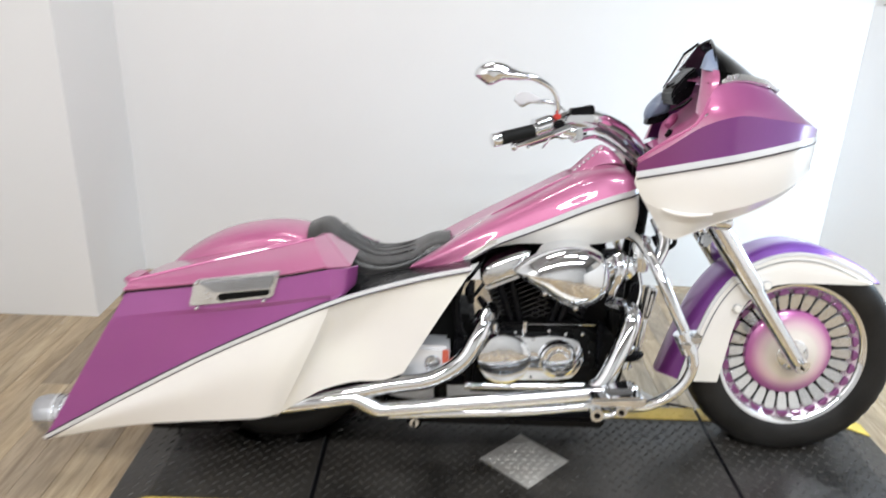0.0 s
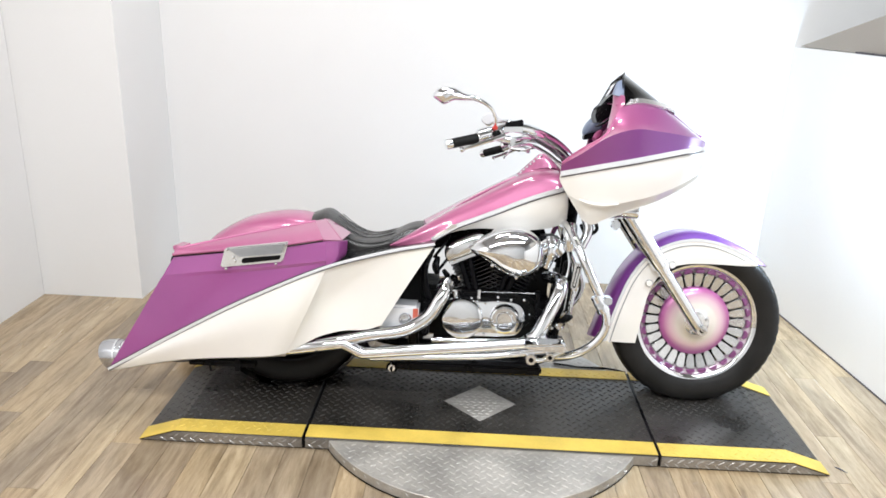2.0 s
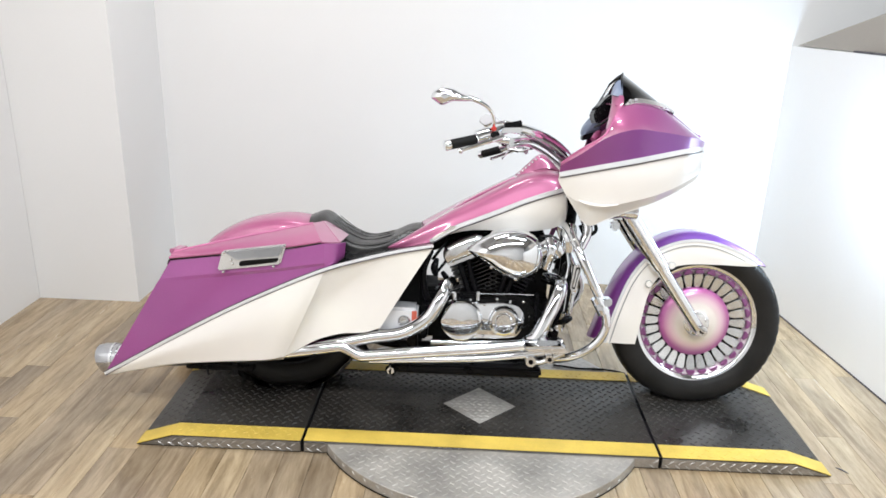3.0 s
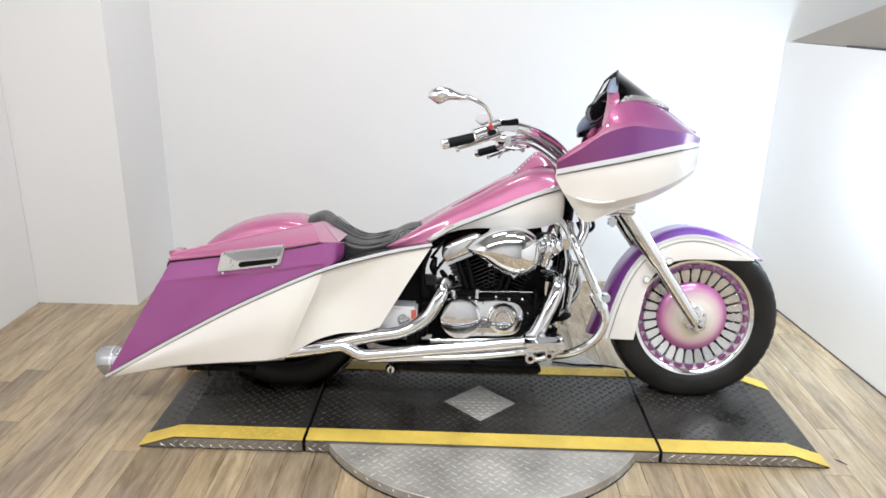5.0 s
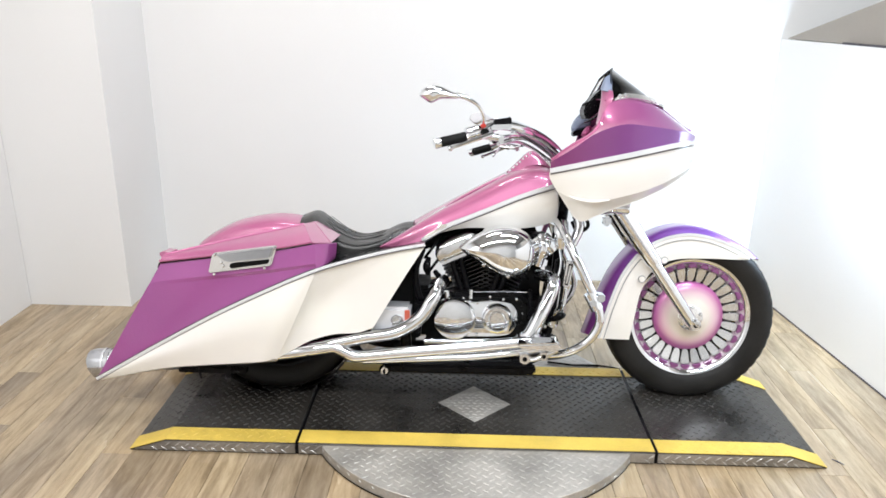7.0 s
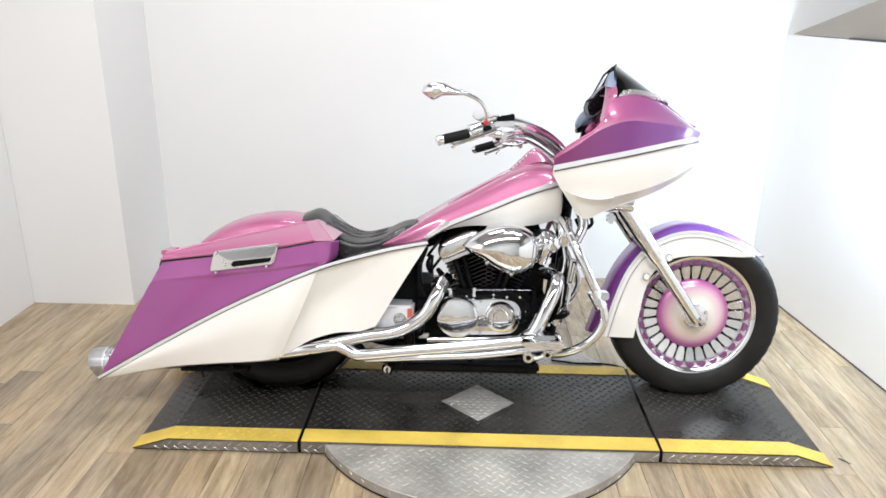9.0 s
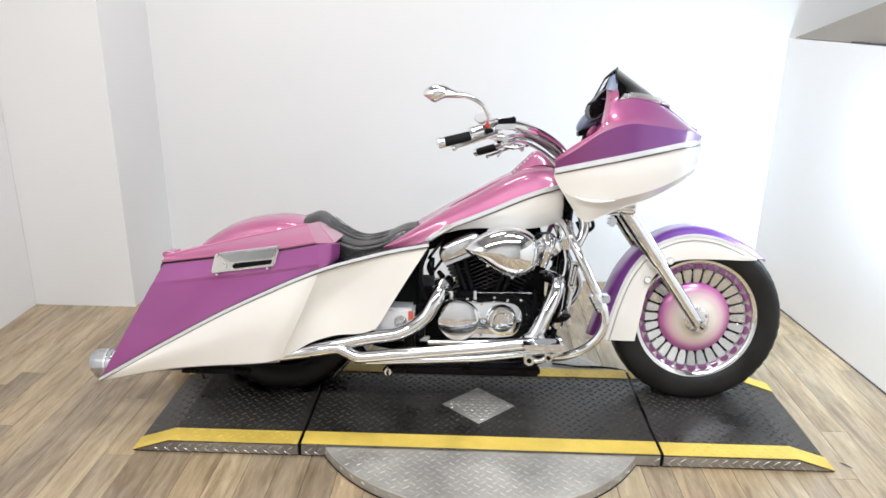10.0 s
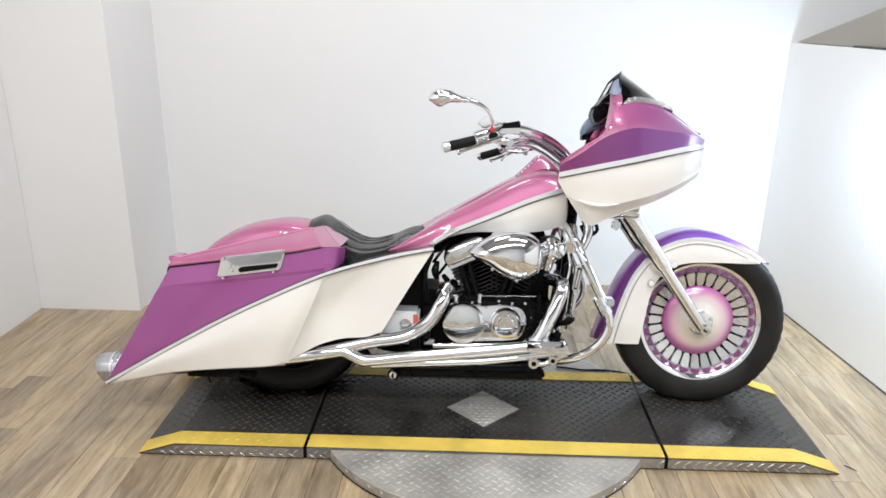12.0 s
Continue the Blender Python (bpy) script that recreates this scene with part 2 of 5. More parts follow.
def tube(pts, r, seg=14, n=None, cap=True):
    """A round tube along a smooth curve; r is one radius or several along it."""
    pts = [Vector(p) for p in pts]
    n = n or (1 if len(pts) == 2 else 8 * (len(pts) - 1))
    c = spline(pts, n)
    rs = [Vector((v, 0, 0)) for v in (r if isinstance(r, (list, tuple)) else (r, r))]
    rr = [v.x for v in (spline(rs, n) if len(rs) > 2 else [rs[0].lerp(rs[1], i / n) for i in range(n + 1)])]
    t = (c[1] - c[0]).normalized()
    u = t.orthogonal().normalized()
    rows = []
    for i, p in enumerate(c):
        d = (c[min(i + 1, n)] - c[max(i - 1, 0)]).normalized()
        u = (u - d * u.dot(d)).normalized()
        w = d.cross(u)
        rows.append([p + rr[i] * (math.cos(a) * u + math.sin(a) * w) for a in (2 * math.pi * k / seg for k in range(seg))])
    bm = grid(rows, True)
    if cap:
        bm.verts.ensure_lookup_table()
        bm.faces.new([bm.verts[k] for k in range(seg)])
        bm.faces.new([bm.verts[len(bm.verts) - 1 - k] for k in range(seg)])
    return bm


def lathe(profile, seg=72, centre=(0, 0, 0), wobble=None):
    """Turns (radius, y) points round the y axis."""
    c = Vector(centre)
    rows = []
    for k in range(seg + 1):
        a = 2 * math.pi * (k % seg) / seg
        row = []
        for i, (r, y) in enumerate(profile):
            q = r - (wobble(k % seg, i) if wobble else 0)
            row.append(c + Vector((q * math.cos(a), y, q * math.sin(a))))
        rows.append(row)
    bm = grid(rows)
    bmesh.ops.remove_doubles(bm, verts=bm.verts, dist=0.00005)
    return bm


def slab(outline, y0, y1, bevel=0.004, seg=2):
    """A plate with an (x, z) outline between two y values, its edges rounded."""
    bm = bmesh.new()
    a = [bm.verts.new((x, y0, z)) for x, z in outline]
    b = [bm.verts.new((x, y1, z)) for x, z in outline]
    bm.faces.new(a)
    bm.faces.new(b[::-1])
    for i in range(len(a)):
        j = (i + 1) % len(a)
        bm.faces.new((a[j], a[i], b[i], b[j]))
    if bevel:
        bmesh.ops.bevel(bm, geom=bm.edges[:], offset=bevel, segments=seg, affect="EDGES", clamp_overlap=True)
    return bm


def box(x0, x1, y0, y1, z0, z1, bevel=0.0):
    return slab([(x0, z0), (x1, z0), (x1, z1), (x0, z1)], y0, y1, bevel)


def merge(*bms):
    """Several bmeshes as one."""
    out = bmesh.new()
    for b in bms:
        me = bpy.data.meshes.new("joined")
        b.to_mesh(me)
        b.free()
        out.from_mesh(me)
        bpy.data.meshes.remove(me)
    return out


def blob(outline, levels, centre):
    """A domed cover: an outline scaled about a centre at each (scale, y) level."""
    pts = spline([(x, 0, z) for x, z in outline] + [(*outline[0][:1], 0, outline[0][1])], 72)[:-1]
    c = Vector((centre[0], 0, centre[1]))
    rows = []
    for s, y in levels:
        rows.append([c + (p - c) * s + Vector((0, y, 0)) for p in pts])
    bm = grid(rows, True)
    bm.verts.ensure_lookup_table()
    n = len(pts)
    bm.faces.new([bm.verts[len(bm.verts) - n + k] for k in range(n)])
    return bm


def ribbon(pts, width, lift=0.003, n=40, shift=0.0):
    """A flat stripe along a curve on a side panel, standing just proud of it."""
    c = spline(pts, n)
    rows = []
    for i, p in enumerate(c):
        d = c[min(i + 1, n)] - c[max(i - 1, 0)]
        w = Vector((-d.z, 0, d.x)).normalized()
        o = Vector((0, -lift, 0))
        q = p + w * shift
        rows.append([q + w * width / 2 + Vector((0, 0.004, 0)), q + w * width / 2 + o, q - w * width / 2 + o, q - w * width / 2 + Vector((0, 0.004, 0))])
    return grid(rows)


def far_side(bm):
    """The mirror image of a right-hand part, set a little lower with its distance from the middle."""
    for v in flip(bm).verts:
        v.co.z -= 0.20 * v.co.y
    return bm


def both(name, make, material, parent, label="", far=far_side, **kw):
    """A part on the right-hand side of the machine and its mirror image."""
    return part(name, make(), material, parent, label, **kw), part(name, far(make()), material, parent, label, **kw)


def bolt(x, y, z, r, parent, material, name="bolt"):
    p = [(0, -0.006), (r * 0.7, -0.006), (r, -0.003), (r, 0.004)]
    ob = part(name, lathe(p, 12), material, parent)
    ob.location = (x, y, z)
    return ob


def tread(name, spots, height, size, material, parent):
    """Raised lozenges of tread plate; each spot is (origin, along, across, up)."""
    verts, faces = [], []
    for o, a, b, u in spots:
        k = len(verts)
        verts += [o + a * size, o + b * size * 0.20, o - a * size, o - b * size * 0.20, o + a * size * 0.45 + u * height, o - a * size * 0.45 + u * height]
        faces += [(k, k + 1, k + 4), (k + 1, k + 2, k + 5, k + 4), (k + 2, k + 3, k + 5), (k + 3, k, k + 4, k + 5)]
    me = bpy.data.meshes.new(name)
    me.from_pydata(verts, [], faces)
    me.materials.append(material)
    ob = new(name, me)
    ob.parent = parent
    return tagged(ob, kind="stuff")


# ---- the room ----
def wall(name, x0, x1, y0, y1, z0, z1, material, label, category="wall"):
    return tagged(part(name, box(x0, x1, y0, y1, z0, z1), material, smooth=False), label, category, kind="structure")


TOP = 3.6
wall("wall_north", -1.80, 3.3, 1.50, 1.62, 0, TOP, WALL, "plain white painted wall behind the motorcycle")
wall("wall_pier", -2.46, -1.80, 0.955, 1.62, 0, TOP, WALL, "white painted wall pier stepping into the room")
wall("wall_west", -2.46, -2.335, -5.5, 0.952, 0, TOP, WALL, "white painted side wall")
# added unseen walls and ceiling; their greys set how much light bounces back
wall("wall_south", -2.46, 3.3, -5.62, -5.503, 0, TOP, PLAIN, "unseen pale wall added behind the camera")
wall("wall_east", 3.18, 3.3, -5.5, 1.497, 0, TOP, SHADE, "unseen grey wall added beyond the low partition")
wall("ceiling", -2.46, 3.3, -5.62, 1.62, TOP + 0.003, TOP + 0.1, TILE, "unseen pale grey ceiling added over the room", "ceiling")

# low white partition at a slight angle, with a beige sloping upstand behind its top
SLANT = pose(1.615, 1.497, 0, 0, 0, 4.95)


def slanted(name, outline, x0, x1, material, label):
    bm = bmesh.new()
    a = [bm.verts.new((x0, y, z)) for y, z in outline]
    b = [bm.verts.new((x1, y, z)) for y, z in outline]
    bm.faces.new(a)
    bm.faces.new(b[::-1])
    for i in range(len(a)):
        j = (i + 1) % len(a)
        bm.faces.new((a[j], a[i], b[i], b[j]))
    ob = part(name, bm, material, smooth=False)
    ob.matrix_world = SLANT
    return tagged(ob, label, "wall", kind="structure")


slanted("wall_partition", [(0, 0), (-5.9, 0), (-5.9, 1.395), (0, 1.395)], 0, 0.09, BOARD, "low white board partition with a bare top edge")
slanted("baseboard", [(-0.01, 0.0005), (-5.9, 0.0005), (-5.9, 0.007), (-0.01, 0.007)], -0.003, -0.0005, DARK, "thin dark gap line at the foot of the partition")
slanted("wall_upstand", [(-0.01, 1.398), (-3.2, 1.398), (-3.2, 2.2), (-0.01, 1.40)], 0.03, 0.10, BEIGE, "beige sloping wall above the white partition")
slanted("trim", [(-0.55, 1.3955), (-5.9, 1.3955), (-5.9, 1.404), (-0.55, 1.404)], 0.004, 0.028, DARK, "dark gap strip along the partition top")

# ---- motorcycle platform ----
H = 0.046
YF, YB = -0.330, 0.292
SEAM, BREAK, END = 0.640, 1.112, 1.246
platform = tagged(new("display_platform"), "low black turntable platform with yellow edges on the plank floor", "platform")


def deck_z(x):
    """Height of the deck: flat, then falling to the floor at the ramped ends."""
    return H if abs(x) <= BREAK else max(0.003, H * (END - abs(x)) / (END - BREAK))


def tilt(x):
    """The along and up directions of the deck at x."""
    if abs(x) <= BREAK:
        return Vector((1, 0, 0)), Vector((0, 0, 1))
    s = -H / (END - BREAK) * (1 if x > 0 else -1)
    a = Vector((1, 0, s)).normalized()
    return a, Vector((-a.z, 0, a.x))


def deck_section(x0, x1):
    """One steel section of the platform with its painted edges and end ramp."""
    xs = sorted({x0, x1, *[v for v in (-BREAK, BREAK) if x0 < v < x1]})
    base = slab([(x, deck_z(x)) for x in xs] + [(x1, 0.0), (x0, 0.0)], YF, YB, 0.0015, 1)
    sec = part("deck_section", base, DECK, platform, "black coated tread plate deck", smooth=False)
    for y0, y1 in ((YF - 0.001, YF + 0.078), (YB - 0.07, YB + 0.001)):
        a, b = [], []
        for x in xs:
            a.append((x, y0, deck_z(x) + 0.004))
            b.append((x, y1, deck_z(x) + 0.004))
        bm = grid([a, b])
        bmesh.ops.recalc_face_normals(bm, faces=bm.faces)
        bmesh.ops.solidify(bm, geom=bm.faces[:], thickness=0.0022)
        part("edge_stripe", bm, YELLOW, sec, "yellow painted edge stripe", smooth=False)
    top = [(x, deck_z(x) - 0.003) for x in xs if deck_z(x) > 0.01]
    # plates stop 7 mm up so black deck shows as a shadow line
    left = [(x0, 0.007)] if deck_z(x0) > 0.01 else [(x0 + 0.018, 0.007)]
    right = [(x1, 0.007)] if deck_z(x1) > 0.01 else [(x1 - 0.018, 0.007)]
    part("front_plate", slab(top + right + left, YF - 0.004, YF - 0.0005, 0.0), PLATE, sec, "bare tread plate front edge", smooth=False)
    spots, front = [], []
    p, k = 0.040, 0
    y = YF + 0.012
    while y < YB - 0.01:
        x = x0 + 0.012 + (k % 2) * p / 2
        while x < x1 - 0.012:
            inlay = abs(x) / 0.142 + abs(y + 0.025) / 0.136 < 1.02
            if not inlay and deck_z(x) > 0.006:
                a, u = tilt(x)
                s = 1 if k % 2 else -1
                d = (a * 0.8 + Vector((0, 0.6 * s, 0))).normalized()
                spots.append((Vector((x, y, deck_z(x) + 0.0002)), d, u.cross(d), u))
            x += p
        y += p / 2
        k += 1
    tread("deck_tread", [s for s in spots if YF + 0.08 < s[0].y < YB - 0.072], 0.0032, 0.0125, DECK, sec)
    tread("stripe_tread", [(o + Vector((0, 0, 0.0038)), a, b, u) for o, a, b, u in spots if not YF + 0.08 < o.y < YB - 0.072], 0.0016, 0.0110, YELLOW, sec)
    x, k = x0 + 0.02, 0
    while x < x1 - 0.02:
        for z in (0.013, 0.031):
            if z < deck_z(x + (0.012 if z > 0.02 else 0)) - 0.008 and (abs(x) > 0.575 or x1 - x0 < 1):
                s = 1 if (k % 2) else -1
                front.append((Vector((x + (0.012 if z > 0.02 else 0), YF - 0.0042, z)), Vector((0.8, 0, 0.6 * s)), Vector((-0.6 * s, 0, 0.8)), Vector((0, -1, 0))))
            k += 1
        x += 0.036
    tread("front_tread", front, 0.002, 0.0150, WORN, sec)
    return sec


for sx0, sx1 in ((-END, -SEAM - 0.0065), (-SEAM + 0.0065, SEAM - 0.0065), (SEAM + 0.0065, END)):
    deck_section(sx0, sx1)
for sx in (-SEAM, SEAM):
    # added black filler stands for the shade in each deck gap
    part("seam_dark_filler", box(sx - 0.0062, sx + 0.0062, YF + 0.004, YB - 0.004, 0.0, 0.0432), BLACK, platform, "black filler that darkens the gap between the deck sections", smooth=False)

def lathe_z(r, z0, z1, seg=128):
    """A thin upright band round the z axis."""
    return grid([[Vector((r * math.cos(a), r * math.sin(a), z)) for z in (z0, z1)] for a in (2 * math.pi * k / seg for k in range(seg + 1))])


# the round steel turntable under the middle section
RD, ZD = 0.642, 0.0405
ring_pts = [(RD, 0.0), (RD, ZD - 0.002), (RD - 0.002, ZD), (0.0001, ZD)]
rows = []
for k in range(129):
    a = 2 * math.pi * (k % 128) / 128
    rows.append([Vector((r * math.cos(a), r * math.sin(a), z)) for r, z in ring_pts])
bm = grid(rows)
bmesh.ops.remove_doubles(bm, verts=bm.verts, dist=0.0001)
disc = part("turntable_disc", bm, DISC, platform, "round bare tread plate turntable", sharp=30)
spots, k, y = [], 0, -RD
while y < RD:
    x = -RD + (k % 2) * 0.021
    while x < RD:
        if math.hypot(x, y) < RD - 0.016 and not YF + 0.02 < y < YB - 0.02:
            s = 1 if k % 2 else -1
            d = Vector((0.83, 0.56 * s, 0))
            spots.append((Vector((x, y, ZD + 0.0002)), d, Vector((-d.y, d.x, 0)), Vector((0, 0, 1))))
        x += 0.042
    y += 0.0195
    k += 1
tread("disc_tread", spots, 0.0013, 0.0135, DISC, disc)
# black band stands for the shadow gap under the rim
part("disc_shadow_band", lathe_z(RD + 0.0012, 0.0, 0.006), BLACK, disc, "black band painted as the shadow gap under the turntable rim")
spots = []
for k in range(70):
    a = math.pi + math.pi * (k + 0.5) / 70
    n, t = Vector((math.cos(a), math.sin(a), 0)), Vector((-math.sin(a), math.cos(a), 0))
    s = 1 if k % 2 else -1
    d = (t * 0.8 + Vector((0, 0, 0.6 * s))).normalized()
    spots.append((n * (RD + 0.0002) + Vector((0, 0, 0.013 if k % 2 else 0.027)), d, n.cross(d), n))
tread("rim_tread", spots, 0.002, 0.0085, WORN, disc)

# diamond-shaped bare plate let into the deck
bm = bmesh.new()
lo = [bm.verts.new((x, y - 0.025, H - 0.002)) for x, y in ((-0.142, 0), (0, -0.136), (0.142, 0), (0, 0.136))]
hi = [bm.verts.new((v.co.x, v.co.y, H + 0.0012)) for v in lo]
bm.faces.new(hi)
for i in range(4):
    bm.faces.new((lo[i], lo[(i + 1) % 4], hi[(i + 1) % 4], hi[i]))
inlay = part("inlay_plate", bm, DISC, platform, "diamond-shaped bare tread plate inlay", smooth=False)
spots, k, y = [], 0, -0.15
while y < 0.11:
    x = -0.14 + (k % 2) * 0.014
    while x < 0.14:
        if abs(x) / 0.142 + abs(y + 0.025) / 0.136 < 0.88:
            d = Vector((0.92, 0.39 if k % 2 else -0.39, 0))
            spots.append((Vector((x, y, H + 0.0013)), d, Vector((-d.y, d.x, 0)), Vector((0, 0, 1))))
        x += 0.028
    y += 0.021
    k += 1
tread("inlay_tread", spots, 0.0014, 0.0115, WORN, inlay)

# thin black cable lying on the turntable behind the deck
cable = tagged(part("power_cable", tube([(0.33, 0.345, ZD + 0.006), (0.39, 0.333, ZD + 0.006), (0.44, 0.322, ZD + 0.006), (0.52, 0.326, ZD + 0.005), (0.585, 0.318, ZD + 0.005), (0.630, 0.300, ZD + 0.004), (0.640, 0.2965, ZD + 0.003)], 0.0045, 8), BLACK), "thin black cable lying on the turntable behind the deck", "cable")

# ---- the motorcycle ----
# built upright with x ahead and the right-hand side at negative y, then leaned onto its side stand
bike = tagged(new("motorcycle"), "custom pink and cream bagger motorcycle leaning on its side stand", "motorcycle")
bike.matrix_world = pose(0, 0.13, 0.046, -9.0, 0, 0)

# ---- wheels ----
WX, WZ = 0.852, 0.322


def wheel(name, x, z, half, label):
    """A tyre on a dish wheel; half is half the tyre's width."""
    s = half / 0.065
    lip = [(0.226, 0.044 * s), (0.2365, 0.056 * s), (0.2365, 0.060 * s), (0.228, 0.0585 * s), (0.219, 0.050 * s), (0.212, 0.030 * s)]
    prof = [(r, -y) for r, y in lip] + [(r, y) for r, y in lip[::-1]]
    # the wide rear rim is black: the bags' shade put into its colour
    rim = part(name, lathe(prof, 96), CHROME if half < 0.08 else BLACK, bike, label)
    rim.location = (x, 0, z)
    t = [(0.222, 0.046), (0.236, 0.057), (0.252, 0.0665), (0.272, 0.072), (0.295, 0.0735), (0.314, 0.069), (0.327, 0.057), (0.3345, 0.034), (0.3365, 0.0)]
    t = [(r, y * s) for r, y in t]
    tp = [(r, -y) for r, y in t] + [(r, y) for r, y in t[-2::-1]]

    def groove(k, i):
        j = min(i, len(tp) - 1 - i)
        return (0.0022, 0.0034)[j - 6] if j in (6, 7) and (k + 2 * (j - 6)) % 6 < 2 else 0.0

    part("tyre", lathe(tp, 276, wobble=groove), RUBBER, rim, "black road tyre with a grooved tread", sharp=50)
    return rim


front = wheel("front_wheel", WX, WZ, 0.065, "chrome wheel with a pink and cream hub")
rear = wheel("rear_wheel", -0.79, 0.322, 0.09, "rear wheel, rim blackened to paint in the shade of the bags")
# hub disc black like the rim, for the same shade
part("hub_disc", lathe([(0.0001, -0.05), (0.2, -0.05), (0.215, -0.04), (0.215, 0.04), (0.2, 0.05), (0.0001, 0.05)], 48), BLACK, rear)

# pink painted barrel behind the spokes
part("barrel", lathe([(0.2165, -0.047), (0.205, -0.036), (0.198, -0.020), (0.135, -0.002), (0.135, 0.002), (0.198, 0.020), (0.205, 0.036), (0.2165, 0.047)], 96), BARREL, front, "silvery pink inner barrel")
# added black sheet puts shade into the gaps between the spokes
part("spoke_gap_sheet", lathe([(0.13, -0.004), (0.196, -0.0222)], 96), BLACK, front, "black sheet that darkens the gaps between the spokes")
NS = 28


def dish(bm):
    """Leans a spoke inwards towards the hub."""
    for v in bm.verts:
        v.co.y += 0.018 * max(0.0, (0.199 - v.co.x) / 0.067)
    return bm


paddle = None
for side in (-1, 1):
    for k in range(NS):
        a = 2 * math.pi * k / NS
        if paddle is None:
            ri, ro = 0.135, 0.199
            side_line = [(ri, 0.0040), (ri + 0.004, 0.0085), (ri + 0.012, 0.0115), (0.162, 0.0146), (0.190, 0.0178), (0.1965, 0.0162), (ro, 0.0100)]
            outline = [(r, -w) for r, w in side_line] + [(r, w) for r, w in side_line[::-1]]
            paddle = part("spoke", dish(slab(outline, -0.040, -0.020, 0.005, 3)), SPOKE, front)
            first = paddle
        else:
            first = new("spoke", paddle.data)
            first.parent = front
        first.rotation_euler = (0, -a, 0) if side < 0 else (0, -a, math.pi)
scallop = None
for k in range(NS):
    a = 2 * math.pi * k / NS
    if scallop is None:
        outline = [(0.2005, -0.0172), (0.2065, -0.0170), (0.2130, -0.0138), (0.2172, -0.0072), (0.2184, 0.0), (0.2172, 0.0072), (0.2130, 0.0138), (0.2065, 0.0170), (0.2005, 0.0172)]
        scallop = part("scallop", slab(outline, -0.0480, -0.036, 0.002, 1), PLUM, front)
        first = scallop
    else:
        first = new("scallop", scallop.data)
        first.parent = front
    first.rotation_euler = (0, -a, 0)
HUB_PROFILE = [(0.0001, -0.062), (0.03, -0.062), (0.048, -0.060), (0.056, -0.054), (0.085, -0.052), (0.112, -0.047), (0.130, -0.039), (0.139, -0.030), (0.140, -0.01), (0.132, -0.006)]
part("hub_cover", lathe(HUB_PROFILE, 96), HUB, front, "pink hub cover fading to cream")
part("hub_cover", flip(lathe(HUB_PROFILE, 96)), HUB, front, "pink hub cover fading to cream")
part("hub_cap", lathe([(0.0001, -0.0655), (0.034, -0.0655), (0.044, -0.0635), (0.050, -0.059), (0.051, -0.052)], 48), BRUSHED, front, "satin silver hub cap")
for k in range(5):
    a = 2 * math.pi * (k + 0.3) / 5
    bolt(0.040 * math.cos(a), -0.065, 0.042 * math.sin(a), 0.0065, front, POLISHED)
part("axle", tube([(0, -0.155, 0), (0, 0.155, 0)], 0.012, 16), CHROME, front)

# ---- front fender ----
TOPF = [(1.122, 0.552), (1.058, 0.604), (0.970, 0.649), (0.880, 0.682), (0.790, 0.689), (0.700, 0.662), (0.615, 0.602), (0.535, 0.500), (0.478, 0.370), (0.432, 0.236)]
STRF = [(1.064, 0.570), (1.020, 0.601), (0.950, 0.632), (0.880, 0.653), (0.800, 0.659), (0.718, 0.640), (0.640, 0.594), (0.572, 0.505), (0.525, 0.383), (0.487, 0.237)]
LOWF = [(1.060, 0.563), (1.005, 0.563), (0.935, 0.566), (0.862, 0.567), (0.785, 0.564), (0.722, 0.546), (0.668, 0.497), (0.640, 0.425), (0.623, 0.325), (0.607, 0.235)]
WF = [0.066, 0.072, 0.080, 0.086, 0.088, 0.088, 0.088, 0.088, 0.088, 0.088]
top = [(x, 0.0, z) for x, z in TOPF]
mid = [(a * 0.72 + c * 0.28, -w * 0.62, b * 0.72 + d * 0.28 + 0.006) for (a, b), (c, d), w in zip(TOPF, STRF, WF)]
edge = [(x, -w, z) for (x, z), w in zip(STRF, WF)]
low = [(x, -w - 0.004, z) for (x, z), w in zip(LOWF, WF)]
half = [(a[0] * 0.5 + b[0] * 0.5, -w - 0.006, a[2] * 0.5 + b[2] * 0.5) for a, b, w in zip(edge, low, WF)]
fender = part("front_fender", shell([[(x, -y, z) for x, y, z in edge], [(x, -y, z) for x, y, z in mid], top, mid, edge], 48, 5), VIOLET, bike, "front fender tinted violet by painted blue light, with cream sides")
both("side_skirt", lambda: shell([edge, half, low], 48, 5), CREAM, fender, "cream painted fender side", far=flip)
both("pinstripe", lambda: ribbon(edge, 0.011, 0.004, 60), SILVER, fender, "silver stripe", far=flip)
both("pinstripe", lambda: ribbon([(x, y - 0.003, z) for x, y, z in edge[1:]], 0.0023, 0.004, 60, 0.019), LINE, fender, "dark fine line", far=flip)
for bx, bz in ((0.722, 0.559), (0.640, 0.483)):
    for s in (-1, 1):
        ob = part("fender_bolt", lathe([(0.0001, -0.008), (0.010, -0.008), (0.0115, -0.006), (0.0118, 0.006)], 20), CREAM, fender)
        ring = part("bolt_ring", lathe([(0.011, -0.002), (0.0145, -0.002), (0.0145, 0.006)], 20), POLISHED, fender)
        ring.location, ring.rotation_euler = (bx, s * 0.1005, bz), (0, 0, 0 if s < 0 else math.pi)
        ob.location = (bx, s * 0.1005, bz)
        if s > 0:
            ob.rotation_euler = (0, 0, math.pi)

